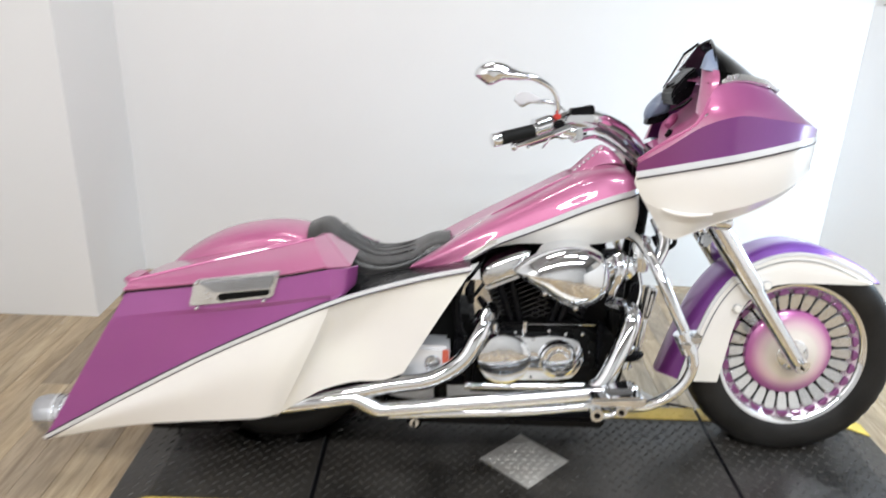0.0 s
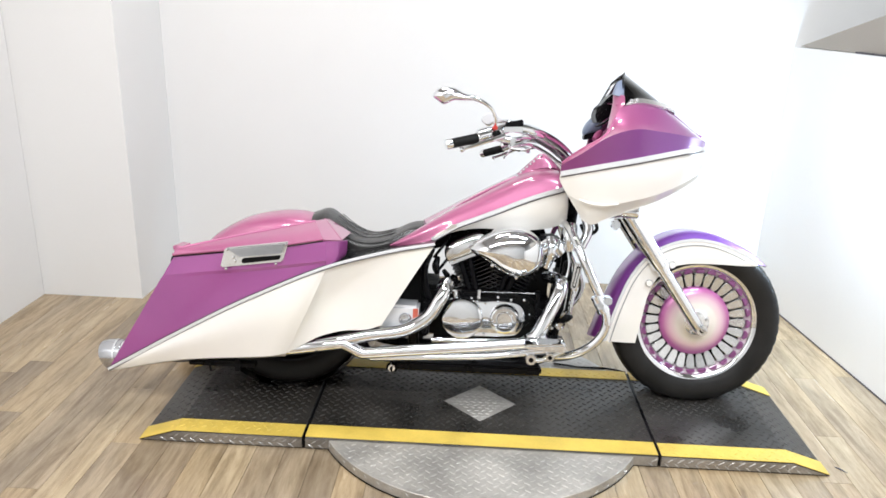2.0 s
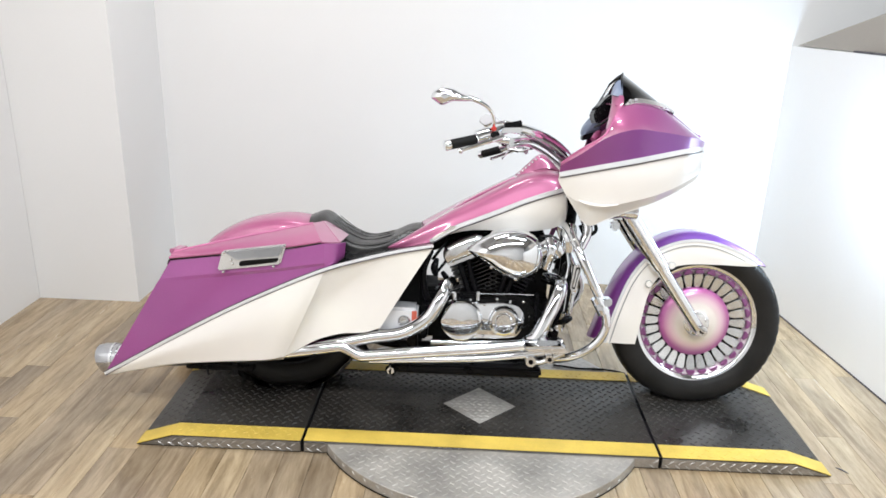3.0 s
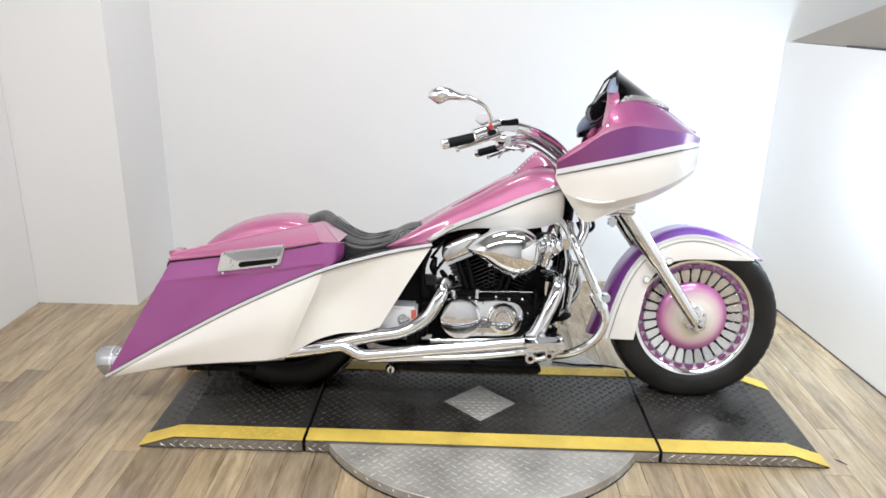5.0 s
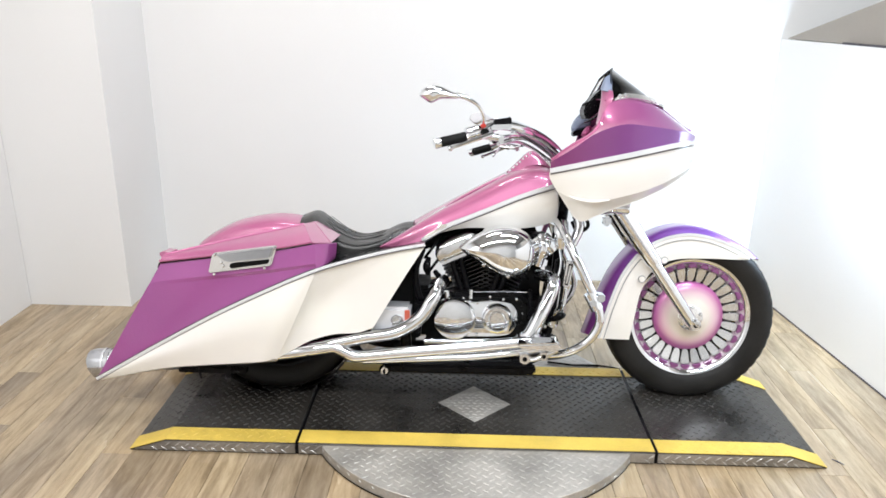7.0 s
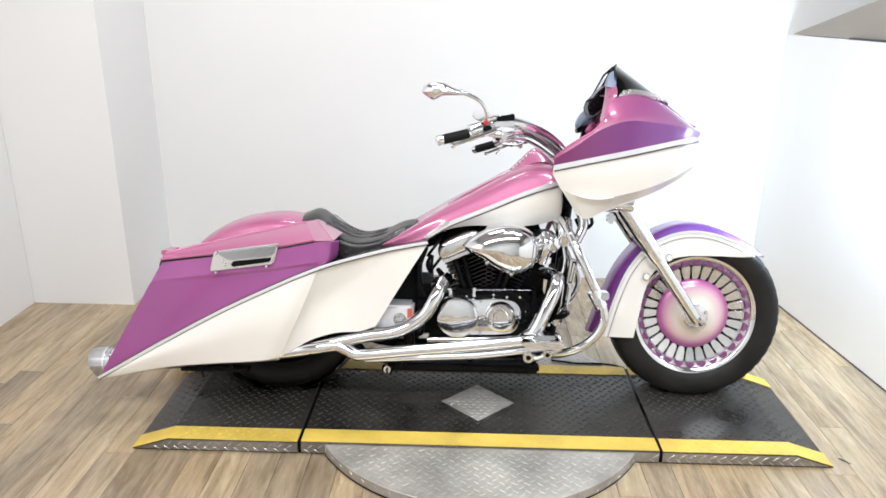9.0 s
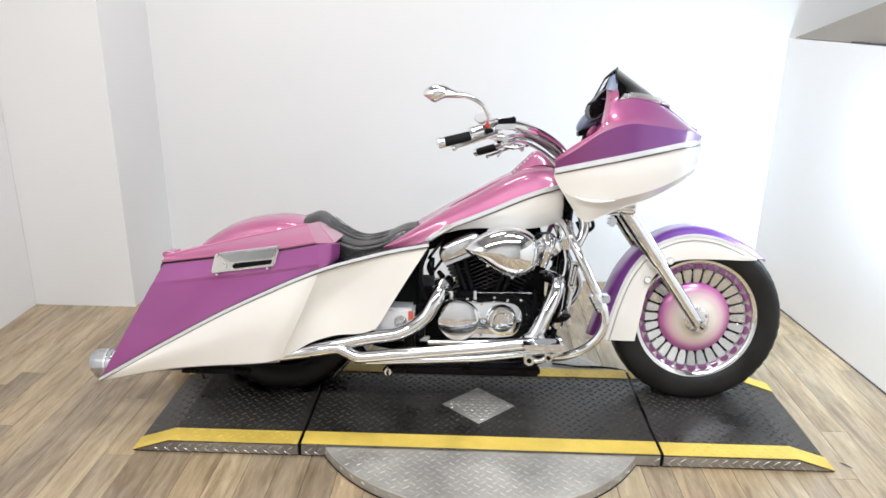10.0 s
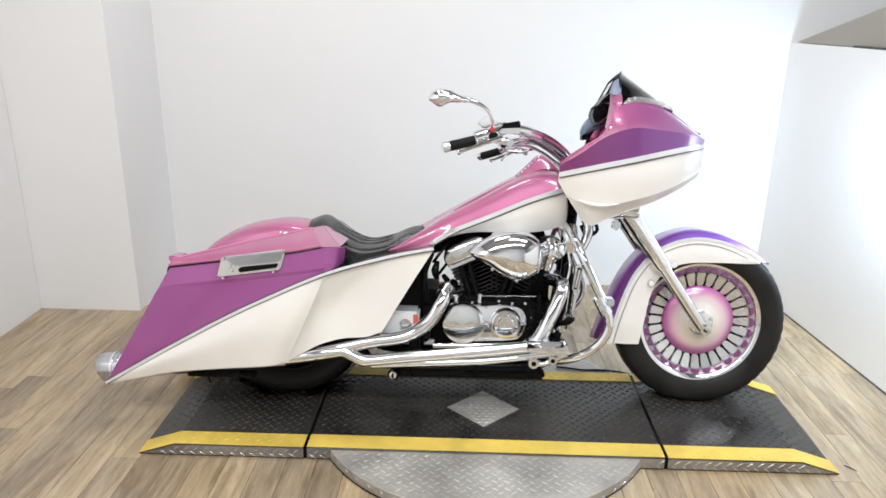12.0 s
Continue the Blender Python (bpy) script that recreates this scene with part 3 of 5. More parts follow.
# ---- fork ----
fork = part("front_fork", merge(tube([(0.44, -0.10, 0.90), (0.44, 0.10, 0.90)], 0.03), box(0.47, 0.565, -0.14, 0.14, 0.735, 0.765, 0.01)), CHROME, bike, "raked chrome telescopic fork")
for s in (-1, 1):
    y = s * 0.112
    part("fork_cover", tube([(0.470, y, 0.845), (0.545, y, 0.740), (0.668, y, 0.566), (0.672, y, 0.560)], [0.034, 0.034, 0.033, 0.027], 24), CHROME, fork)
    part("fork_slider", tube([(0.66, y, 0.576), (0.765, y, 0.427), (0.835, y, 0.327), (0.858, y, 0.296)], [0.025, 0.025, 0.024, 0.018], 24), CHROME, fork)
    part("axle_clamp", tube([(WX, y - 0.022, WZ - 0.012), (WX, y + 0.022, WZ - 0.012)], 0.021, 20), CHROME, fork)
    part("axle_recess", tube([(WX, y - 0.0235, WZ - 0.012), (WX, y + 0.0235, WZ - 0.012)], 0.010, 16), BLACK, fork)
    lamp = part("signal_bracket", tube([(0.449, s * 0.155, 0.743), (0.470, s * 0.165, 0.751), (0.492, s * 0.175, 0.762), (0.508, s * 0.175, 0.767), (0.535, s * 0.175, 0.768), (0.551, s * 0.175, 0.766), (0.558, s * 0.175, 0.765), (0.561, s * 0.175, 0.7645)], [0.007, 0.010, 0.016, 0.023, 0.025, 0.024, 0.020, 0.010], 20), CHROME, fork, "chrome bracket below the fairing")

# ---- fairing ----
def fw(x):
    """Half-width of the fairing at x, from a blunt nose back to the tank."""
    u = max(0.0, min(1.0, (0.822 - x) / 0.34))
    w = 0.315 * math.sqrt(max(0.0, 1 - (1 - u) ** 2.2))
    return w if x > 0.48 else 0.315 - 0.05 * ((0.48 - x) / 0.24) ** 1.5


def along(xs, zs, k=1.0, drop=0.0):
    return [(x, -max(0.0, fw(x) * k - drop), z) for x, z in zip(xs, zs)]


def far_rim(bm):
    """The left half of the fairing, its rear corner swept down behind the bars."""
    for v in flip(bm).verts:
        v.co.z -= 2.2 * max(0.0, 0.450 - v.co.x)
    return bm


FX = [0.245, 0.32, 0.40, 0.49, 0.58, 0.67, 0.74, 0.79, 0.815, 0.822]
stripe_f = along(FX, [0.905, 0.923, 0.942, 0.962, 0.982, 1.000, 1.010, 1.016, 1.018, 1.018])
upper_f = along(FX, [0.936, 0.986, 1.043, 1.073, 1.068, 1.058, 1.048, 1.038, 1.032, 1.029], 1.03)
rim_f = [(0.250, -0.252, 0.944), (0.314, -0.262, 0.992), (0.385, -0.268, 1.037), (0.414, -0.258, 1.073), (0.431, -0.246, 1.117), (0.458, -0.230, 1.150), (0.53, -0.208, 1.163), (0.61, -0.185, 1.150), (0.68, -0.145, 1.118), (0.755, -0.09, 1.074), (0.80, -0.035, 1.044), (0.812, 0.0, 1.038)]
crest_f = [(0.44, -0.20, 1.156), (0.47, -0.19, 1.164), (0.50, -0.18, 1.170), (0.54, -0.165, 1.172), (0.58, -0.14, 1.168), (0.63, -0.11, 1.155), (0.68, -0.08, 1.132), (0.74, -0.05, 1.095), (0.79, -0.02, 1.060), (0.812, 0.0, 1.046)]
low1_f = along(FX, [0.880, 0.880, 0.885, 0.895, 0.910, 0.932, 0.953, 0.968, 0.980, 0.984], 0.985)
low2_f = along([0.275, 0.335, 0.41, 0.49, 0.57, 0.645, 0.71, 0.758, 0.788, 0.80], [0.830, 0.805, 0.800, 0.816, 0.838, 0.864, 0.892, 0.913, 0.925, 0.93], 0.93)
low3_f = along([0.335, 0.372, 0.42, 0.49, 0.56, 0.622, 0.685, 0.735, 0.765, 0.777], [0.745, 0.724, 0.744, 0.777, 0.801, 0.827, 0.856, 0.880, 0.893, 0.898], 0.79)
under_f = [(0.36, -0.10, 0.76), (0.40, -0.10, 0.765), (0.44, -0.10, 0.78), (0.50, -0.10, 0.80), (0.56, -0.09, 0.82), (0.62, -0.08, 0.842), (0.68, -0.06, 0.868), (0.72, -0.04, 0.886), (0.75, -0.02, 0.897), (0.76, 0.0, 0.902)]
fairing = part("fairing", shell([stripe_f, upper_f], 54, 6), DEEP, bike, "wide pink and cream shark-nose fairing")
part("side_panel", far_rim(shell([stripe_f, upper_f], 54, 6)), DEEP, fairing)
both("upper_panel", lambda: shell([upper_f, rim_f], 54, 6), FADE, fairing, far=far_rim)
both("lower_panel", lambda: shell([stripe_f, low1_f, low2_f], 54, 5), CREAM, fairing, "cream lower fairing", far=flip)
both("chin_panel", lambda: shell([low2_f, low3_f], 54, 5), CREAM, fairing, "cream fairing chin", far=flip)
both("under_panel", lambda: shell([low3_f, under_f], 40, 4), CREAM, fairing, "cream fairing underside", far=flip)
both("pinstripe", lambda: ribbon(stripe_f[:8], 0.017, 0.004, 50), SILVER, fairing, "silver stripe", far=flip)
both("pinstripe", lambda: ribbon(stripe_f[:8], 0.0026, 0.005, 50, -0.012), DARK, fairing, "dark fine line", far=flip)
part("top_panel", shell([crest_f, [(x, 0.0, z + 0.01) for x, y, z in crest_f], [(x, -y, z) for x, y, z in crest_f]], 40, 6), FADE, fairing)
both("shoulder_panel", lambda: shell([rim_f[5:], [(0.46, -0.20, 1.158), (0.53, -0.17, 1.172), (0.60, -0.13, 1.160), (0.68, -0.08, 1.133), (0.75, -0.045, 1.090), (0.80, -0.015, 1.052), (0.812, 0, 1.046)]], 40, 4), FADE, fairing)
both("edge_lip", lambda: tube(rim_f[:5], [0.004, 0.006, 0.006, 0.006, 0.004], 10), FADE, fairing, "rolled fairing edge", far=far_rim)
both("edge_groove", lambda: tube([(x + 0.010, y - 0.010, z - 0.009) for x, y, z in rim_f[:4]], 0.0034, 8), BLACK, fairing, "dark groove along the edge", far=far_rim)
# smoked screen with a satin trim band
screen = [[(0.462, -0.190, 1.194), (0.470, -0.13, 1.254), (0.492, -0.04, 1.281), (0.500, 0.02, 1.283), (0.497, 0.10, 1.272), (0.475, 0.185, 1.205)],
          [(0.535, -0.182, 1.180), (0.548, -0.11, 1.218), (0.562, -0.04, 1.233), (0.566, 0.02, 1.234), (0.557, 0.10, 1.220), (0.54, 0.180, 1.180)],
          [(0.60, -0.165, 1.155), (0.632, -0.09, 1.168), (0.648, -0.04, 1.172), (0.65, 0.0, 1.173), (0.632, 0.09, 1.165), (0.60, 0.165, 1.150)]]
part("windscreen", shell(screen, 30, 10, 0.004), GLASS, fairing, "short smoked black windscreen")
part("screen_side", shell([[(0.462, -0.190, 1.194), (0.535, -0.182, 1.180), (0.60, -0.165, 1.155)], [(0.464, -0.200, 1.160), (0.535, -0.190, 1.163), (0.60, -0.170, 1.150)]], 20, 4), GLASS, fairing, "black screen flank")
part("screen_crest", tube([(0.462, -0.190, 1.196), (0.470, -0.13, 1.256), (0.492, -0.04, 1.283), (0.500, 0.02, 1.285), (0.497, 0.10, 1.274)], 0.003, 8), BLACK, fairing)
TRIM_UP = [(0.474, -0.206, 1.166), (0.501, -0.204, 1.182), (0.534, -0.196, 1.185), (0.590, -0.176, 1.178), (0.645, -0.122, 1.169), (0.684, 0.0, 1.162)]
TRIM_LOW = [(0.470, -0.222, 1.158), (0.505, -0.220, 1.166), (0.545, -0.212, 1.168), (0.612, -0.192, 1.158), (0.672, -0.132, 1.146), (0.708, 0.0, 1.140)]
both("screen_trim", lambda: shell([TRIM_UP, TRIM_LOW], 40, 4, 0.007), BRUSHED, fairing, "satin metal windscreen trim", far=flip)
for bx, bz in ((0.488, 1.174), (0.508, 1.178)):
    bolt(bx, -0.220, bz, 0.0065, fairing, CHROME)


def plate(pts, thick=0.004):
    """A flat or gently folded plate through the given corners, with thickness."""
    p = [Vector(q) for q in pts]
    n = Vector((0, 0, 0))
    for q, r in zip(p, p[1:] + p[:1]):
        n += q.cross(r)
    n.normalize()
    bm = bmesh.new()
    lo, hi = [bm.verts.new(q) for q in p], [bm.verts.new(q + n * thick) for q in p]
    bm.faces.new(lo[::-1])
    bm.faces.new(hi)
    for i in range(len(p)):
        j = (i + 1) % len(p)
        bm.faces.new((lo[i], lo[j], hi[j], hi[i]))
    return bm


# side wings of the screen: the near one opaque blue-grey, the far one clear with a black edge
part("screen_wing", shell([[(0.430, -0.150, 1.200), (0.446, -0.140, 1.240), (0.474, -0.125, 1.258)], [(0.432, -0.180, 1.195), (0.450, -0.168, 1.222), (0.470, -0.150, 1.240)], [(0.464, -0.197, 1.188), (0.465, -0.193, 1.198), (0.467, -0.180, 1.212)]], 14, 6, 0.004), LINER, fairing, "blue-grey screen wing")
wing = [(0.486, 0.186, 1.256), (0.512, 0.135, 1.286), (0.526, 0.130, 1.282), (0.508, 0.180, 1.212), (0.438, 0.192, 1.136), (0.430, 0.192, 1.146)]
far_wing = part("screen_wing", plate(wing, 0.003), PALE, fairing, "clear screen wing with a black edge", smooth=False)
for i, r in ((0, 0.0035), (2, 0.006), (3, 0.006), (5, 0.002)):
    part("wing_edge", tube([wing[i], wing[(i + 1) % 6]], r, 8), BLACK, far_wing)
# inner fairing and dash facing the seat
part("inner_fairing", shell([[(0.408, -0.262, 1.062), (0.432, -0.242, 1.105), (0.450, -0.229, 1.135), (0.466, -0.212, 1.165), (0.466, -0.200, 1.192)],
                             [(0.408, -0.225, 1.075), (0.424, -0.212, 1.110), (0.436, -0.202, 1.140), (0.446, -0.192, 1.170), (0.448, -0.184, 1.197)],
                             [(0.418, -0.185, 1.080), (0.424, -0.172, 1.115), (0.430, -0.162, 1.145), (0.434, -0.156, 1.175), (0.434, -0.152, 1.203)],
                             [(0.455, -0.130, 1.090), (0.456, -0.120, 1.120), (0.456, -0.115, 1.145), (0.456, -0.110, 1.178), (0.456, -0.105, 1.206)]], 24, 6), ROSE, fairing, "glossy pink inner fairing pillar")
part("vent_ledge", tube([(0.318, -0.286, 0.815), (0.350, -0.290, 0.805), (0.40, -0.296, 0.800), (0.455, -0.300, 0.806)], [0.003, 0.006, 0.006, 0.003], 10), CREAM, fairing)
part("inner_well", shell([[(0.446, -0.228, 1.125), (0.436, -0.236, 1.090), (0.414, -0.242, 1.055), (0.374, -0.247, 1.018), (0.320, -0.247, 0.985)],
                          [(0.490, -0.08, 1.140), (0.482, -0.08, 1.098), (0.455, -0.06, 1.050), (0.415, -0.05, 1.008), (0.372, -0.05, 0.965)],
                          [(0.507, 0.10, 1.130), (0.498, 0.12, 1.095), (0.470, 0.17, 1.060), (0.438, 0.18, 1.030), (0.415, 0.14, 0.965)]], 30, 8), INNER, fairing, "pink inner fairing well")
part("well_boss", tube([(0.405, 0.02, 1.030), (0.425, 0.04, 1.050), (0.436, 0.05, 1.062)], [0.010, 0.014, 0.009], 12), INNER, fairing, "pink moulded boss")
part("key_hole", tube([(0.402, 0.0, 1.000), (0.412, 0.01, 1.016)], [0.010, 0.008], 12), BLACK, fairing)
dash = part("dash_panel", slab([(0.462, 1.210), (0.470, 1.168), (0.457, 1.122), (0.412, 1.090), (0.400, 1.102), (0.396, 1.134), (0.430, 1.180)], -0.02, 0.095, 0.006), BLACK, fairing, "gloss black dash with gauges")
part("dash_lip", tube([(0.398, -0.026, 1.078), (0.430, -0.028, 1.094), (0.456, -0.030, 1.116)], [0.003, 0.005, 0.004], 10), BLACK, dash)
lean = Vector((-0.66, 0.0, 0.75)).to_track_quat("-Y", "Z").to_matrix().to_4x4()
for gy, gx, gz in ((0.008, 0.420, 1.160), (0.062, 0.420, 1.160)):
    ob = part("gauge", lathe([(0.0001, 0.001), (0.016, 0.001), (0.018, -0.004), (0.022, -0.004), (0.023, 0.008)], 24), WRINKLE, dash, "round black gauge with a dark bezel")
    ob.matrix_local = Matrix.Translation((gx, gy, gz)) @ lean
    ring = part("bezel", lathe([(0.0215, -0.003), (0.0235, -0.004), (0.0245, -0.001), (0.0242, 0.005)], 24), BLACK, ob)
for dx, dz in ((0.404, 1.112), (0.410, 1.122), (0.420, 1.104), (0.424, 1.134), (0.440, 1.146), (0.448, 1.170)):
    part("dash_switch", box(dx - 0.006, dx + 0.006, -0.028, -0.018, dz - 0.004, dz + 0.004, 0.002), BLACK, dash)
part("speaker_pod", blob([(0.396, 1.040), (0.392, 1.058), (0.400, 1.085), (0.420, 1.112), (0.447, 1.133), (0.470, 1.105), (0.468, 1.068), (0.432, 1.050)], [(1.0, 0.262), (1.0, 0.240), (0.95, 0.226), (0.80, 0.216), (0.5, 0.209), (0.1, 0.207)], (0.430, 1.085)), LINER, fairing, "rounded blue-grey inner fairing pod", sharp=60)
part("pod_skirt", slab([(0.392, 1.044), (0.466, 1.068), (0.455, 1.040), (0.394, 1.022)], 0.205, 0.262, 0.004), BLACK, fairing, "black lower edge of the pod")
part("mount_pod", box(0.445, 0.475, -0.270, -0.225, 0.708, 0.745, 0.008), CHROME, fairing, "chrome fairing bracket")
bolt(0.424, -0.266, 1.068, 0.009, fairing, CHROME)

# ---- tank ----
TX = [-0.375, -0.30, -0.215, -0.125, -0.04, 0.045, 0.13, 0.21, 0.265, 0.292]
stripe_t = [(x, -y, z) for x, y, z in zip(TX, [0.166, 0.170, 0.172, 0.172, 0.172, 0.172, 0.170, 0.165, 0.155, 0.135], [0.592, 0.598, 0.628, 0.684, 0.720, 0.756, 0.793, 0.822, 0.838, 0.846])]
shoulder_t = [(x, -y, z) for x, y, z in zip([-0.372, -0.305, -0.225, -0.135, -0.05, 0.035, 0.12, 0.20, 0.26, 0.287], [0.158, 0.150, 0.140, 0.130, 0.125, 0.125, 0.125, 0.120, 0.11, 0.09], [0.602, 0.640, 0.688, 0.740, 0.785, 0.830, 0.872, 0.895, 0.893, 0.878])]
top_t = [(x, 0.0, z) for x, z in zip([-0.34, -0.29, -0.22, -0.135, -0.05, 0.035, 0.12, 0.20, 0.26, 0.285], [0.612, 0.640, 0.684, 0.740, 0.786, 0.837, 0.884, 0.912, 0.908, 0.892])]
belly_t = [(x, -y, z) for x, y, z in zip([-0.215, -0.19, -0.13, -0.06, 0.02, 0.10, 0.18, 0.25, 0.292, 0.300], [0.170, 0.172, 0.172, 0.170, 0.168, 0.165, 0.160, 0.150, 0.140, 0.12], [0.628, 0.650, 0.682, 0.706, 0.722, 0.735, 0.745, 0.760, 0.775, 0.79])]
low_t = [(x, -y, z) for x, y, z in zip([-0.212, -0.18, -0.12, -0.05, 0.03, 0.11, 0.19, 0.26, 0.298, 0.306], [0.166, 0.150, 0.135, 0.128, 0.122, 0.120, 0.118, 0.112, 0.10, 0.09], [0.624, 0.640, 0.660, 0.672, 0.673, 0.672, 0.677, 0.692, 0.715, 0.742])]
upper_line = [(x, -y, z) for x, y, z in zip([-0.215, -0.185, -0.125, -0.04, 0.045, 0.13, 0.21, 0.25, 0.275, 0.292], [0.172, 0.172, 0.172, 0.172, 0.172, 0.170, 0.165, 0.158, 0.150, 0.135], [0.628, 0.648, 0.684, 0.720, 0.756, 0.793, 0.822, 0.834, 0.841, 0.846])]
mirror_y = lambda c: [(x, -y, z) for x, y, z in c]
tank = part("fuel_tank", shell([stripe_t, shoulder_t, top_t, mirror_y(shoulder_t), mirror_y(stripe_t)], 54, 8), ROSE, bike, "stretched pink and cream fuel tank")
both("lower_side", lambda: shell([upper_line, belly_t, low_t], 48, 6), CREAM, tank, "cream tank side", far=flip)
both("pinstripe", lambda: ribbon(stripe_t[2:], 0.015, 0.004, 50), SILVER, tank, "silver stripe", far=flip)
both("pinstripe", lambda: ribbon(stripe_t[2:], 0.0026, 0.005, 50, -0.011), DARK, tank, "dark fine line", far=flip)
part("front_cap", shell([[(0.287, -0.09, 0.878), (0.285, 0, 0.892), (0.287, 0.09, 0.878)], [(0.30, -0.12, 0.80), (0.312, 0, 0.80), (0.30, 0.12, 0.80)], [(0.306, -0.09, 0.742), (0.31, 0, 0.73), (0.306, 0.09, 0.742)]], 16, 6), CREAM, tank)
console = part("tank_console", shell([[(0.105, -0.055, 0.868), (0.15, -0.058, 0.895), (0.20, -0.055, 0.912), (0.25, -0.05, 0.912), (0.278, -0.04, 0.89)],
                                      [(0.11, -0.03, 0.884), (0.155, -0.034, 0.925), (0.195, -0.032, 0.958), (0.235, -0.03, 0.945), (0.275, -0.025, 0.905)],
                                      [(0.11, 0.0, 0.886), (0.155, 0.0, 0.930), (0.198, 0.0, 0.966), (0.235, 0.0, 0.950), (0.278, 0.0, 0.906)],
                                      [(0.11, 0.03, 0.884), (0.155, 0.034, 0.925), (0.195, 0.032, 0.958), (0.235, 0.03, 0.945), (0.275, 0.025, 0.905)],
                                      [(0.105, 0.055, 0.868), (0.15, 0.058, 0.895), (0.20, 0.055, 0.912), (0.25, 0.05, 0.912), (0.278, 0.04, 0.89)]], 24, 6), ROSE, tank, "pink tank console with chrome studs")
for k in range(7):
    u = k / 6
    ob = part("stud", lathe([(0.0001, -0.006), (0.004, -0.004), (0.0055, 0.003)], 10), CHROME, console)
    ob.location = (0.12 + 0.075 * u, -0.036, 0.889 + 0.068 * u)
part("tank_rail", tube([(-0.13, -0.05, 0.742), (-0.06, -0.06, 0.786), (0.03, -0.062, 0.836), (0.10, -0.058, 0.872)], 0.006, 10), ROSE, tank)

# ---- seat ----
seat = part("seat", shell([[(-0.675, -0.13, 0.64), (-0.62, -0.15, 0.635), (-0.56, -0.165, 0.585), (-0.47, -0.165, 0.565), (-0.38, -0.15, 0.58), (-0.30, -0.12, 0.63), (-0.262, -0.10, 0.648)],
                           [(-0.690, -0.12, 0.665), (-0.635, -0.13, 0.675), (-0.57, -0.150, 0.630), (-0.48, -0.155, 0.600), (-0.39, -0.145, 0.612), (-0.31, -0.11, 0.653), (-0.260, -0.09, 0.664)],
                           [(-0.695, -0.07, 0.690), (-0.640, -0.075, 0.702), (-0.575, -0.08, 0.655), (-0.485, -0.085, 0.612), (-0.395, -0.08, 0.622), (-0.31, -0.06, 0.662), (-0.258, -0.05, 0.673)],
                           [(-0.698, 0, 0.696), (-0.642, 0, 0.710), (-0.575, 0, 0.664), (-0.487, 0, 0.618), (-0.396, 0, 0.628), (-0.31, 0, 0.666), (-0.258, 0, 0.677)],
                           [(-0.695, 0.07, 0.690), (-0.640, 0.075, 0.702), (-0.575, 0.08, 0.655), (-0.485, 0.085, 0.612), (-0.395, 0.08, 0.622), (-0.31, 0.06, 0.662), (-0.258, 0.05, 0.673)],
                           [(-0.690, 0.12, 0.665), (-0.635, 0.13, 0.675), (-0.57, 0.150, 0.630), (-0.48, 0.155, 0.600), (-0.39, 0.145, 0.612), (-0.31, 0.11, 0.653), (-0.260, 0.09, 0.664)],
                           [(-0.675, 0.13, 0.64), (-0.62, 0.15, 0.635), (-0.56, 0.165, 0.585), (-0.47, 0.165, 0.565), (-0.38, 0.15, 0.58), (-0.30, 0.12, 0.63), (-0.262, 0.10, 0.648)]], 60, 6, 0.02), VINYL, bike, "low black stitched solo seat")
for sy in (-0.075, -0.025, 0.025, 0.075):
    part("seam", tube([(-0.60, sy, 0.689 - abs(sy) * 0.1), (-0.53, sy, 0.640 - abs(sy) * 0.1), (-0.46, sy, 0.6175 - abs(sy) * 0.08), (-0.37, sy * 0.95, 0.638 - abs(sy) * 0.08), (-0.29, sy * 0.8, 0.664 - abs(sy) * 0.08)], 0.0018, 6), VINYL, seat)
SEAT_TOP = [(-0.575, 0.664), (-0.530, 0.638), (-0.487, 0.618), (-0.440, 0.618)]
for sx, sz in SEAT_TOP:
    part("cross_seam", tube([(sx - 0.010, -0.080, sz - 0.0075), (sx, 0.0, sz), (sx - 0.010, 0.080, sz - 0.0075)], 0.0016, 6), VINYL, seat)
part("seat_piping", tube([(-0.640, -0.129, 0.677), (-0.57, -0.151, 0.632), (-0.48, -0.156, 0.602), (-0.39, -0.146, 0.614), (-0.33, -0.119, 0.640)], 0.0030, 8), VINYL, seat, "raised piping along the seat edge")
part("seat_back", shell([[(-0.700, -0.12, 0.66), (-0.712, 0, 0.69), (-0.700, 0.12, 0.66)], [(-0.72, -0.12, 0.60), (-0.73, 0, 0.62), (-0.72, 0.12, 0.60)]], 16, 4), VINYL, seat)

# ---- rear fender and saddlebags ----
HUMP = [(-1.137, 0.552), (-1.075, 0.609), (-0.975, 0.664), (-0.875, 0.691), (-0.780, 0.700), (-0.700, 0.688), (-0.645, 0.655)]
hump_side = [(x, -0.135, z - 0.075) for x, z in HUMP]
hump_mid = [(x, -0.105, z - 0.020) for x, z in HUMP]
hump_top = [(x, 0.0, z) for x, z in HUMP]
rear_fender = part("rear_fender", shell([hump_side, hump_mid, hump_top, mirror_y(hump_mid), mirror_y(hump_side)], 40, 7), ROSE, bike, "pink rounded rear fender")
part("inner_fender", lathe([(0.335, -0.115), (0.340, -0.10), (0.345, 0.0), (0.340, 0.10), (0.335, 0.115)], 64, (-0.79, 0, 0.322)), BLACK, rear_fender)

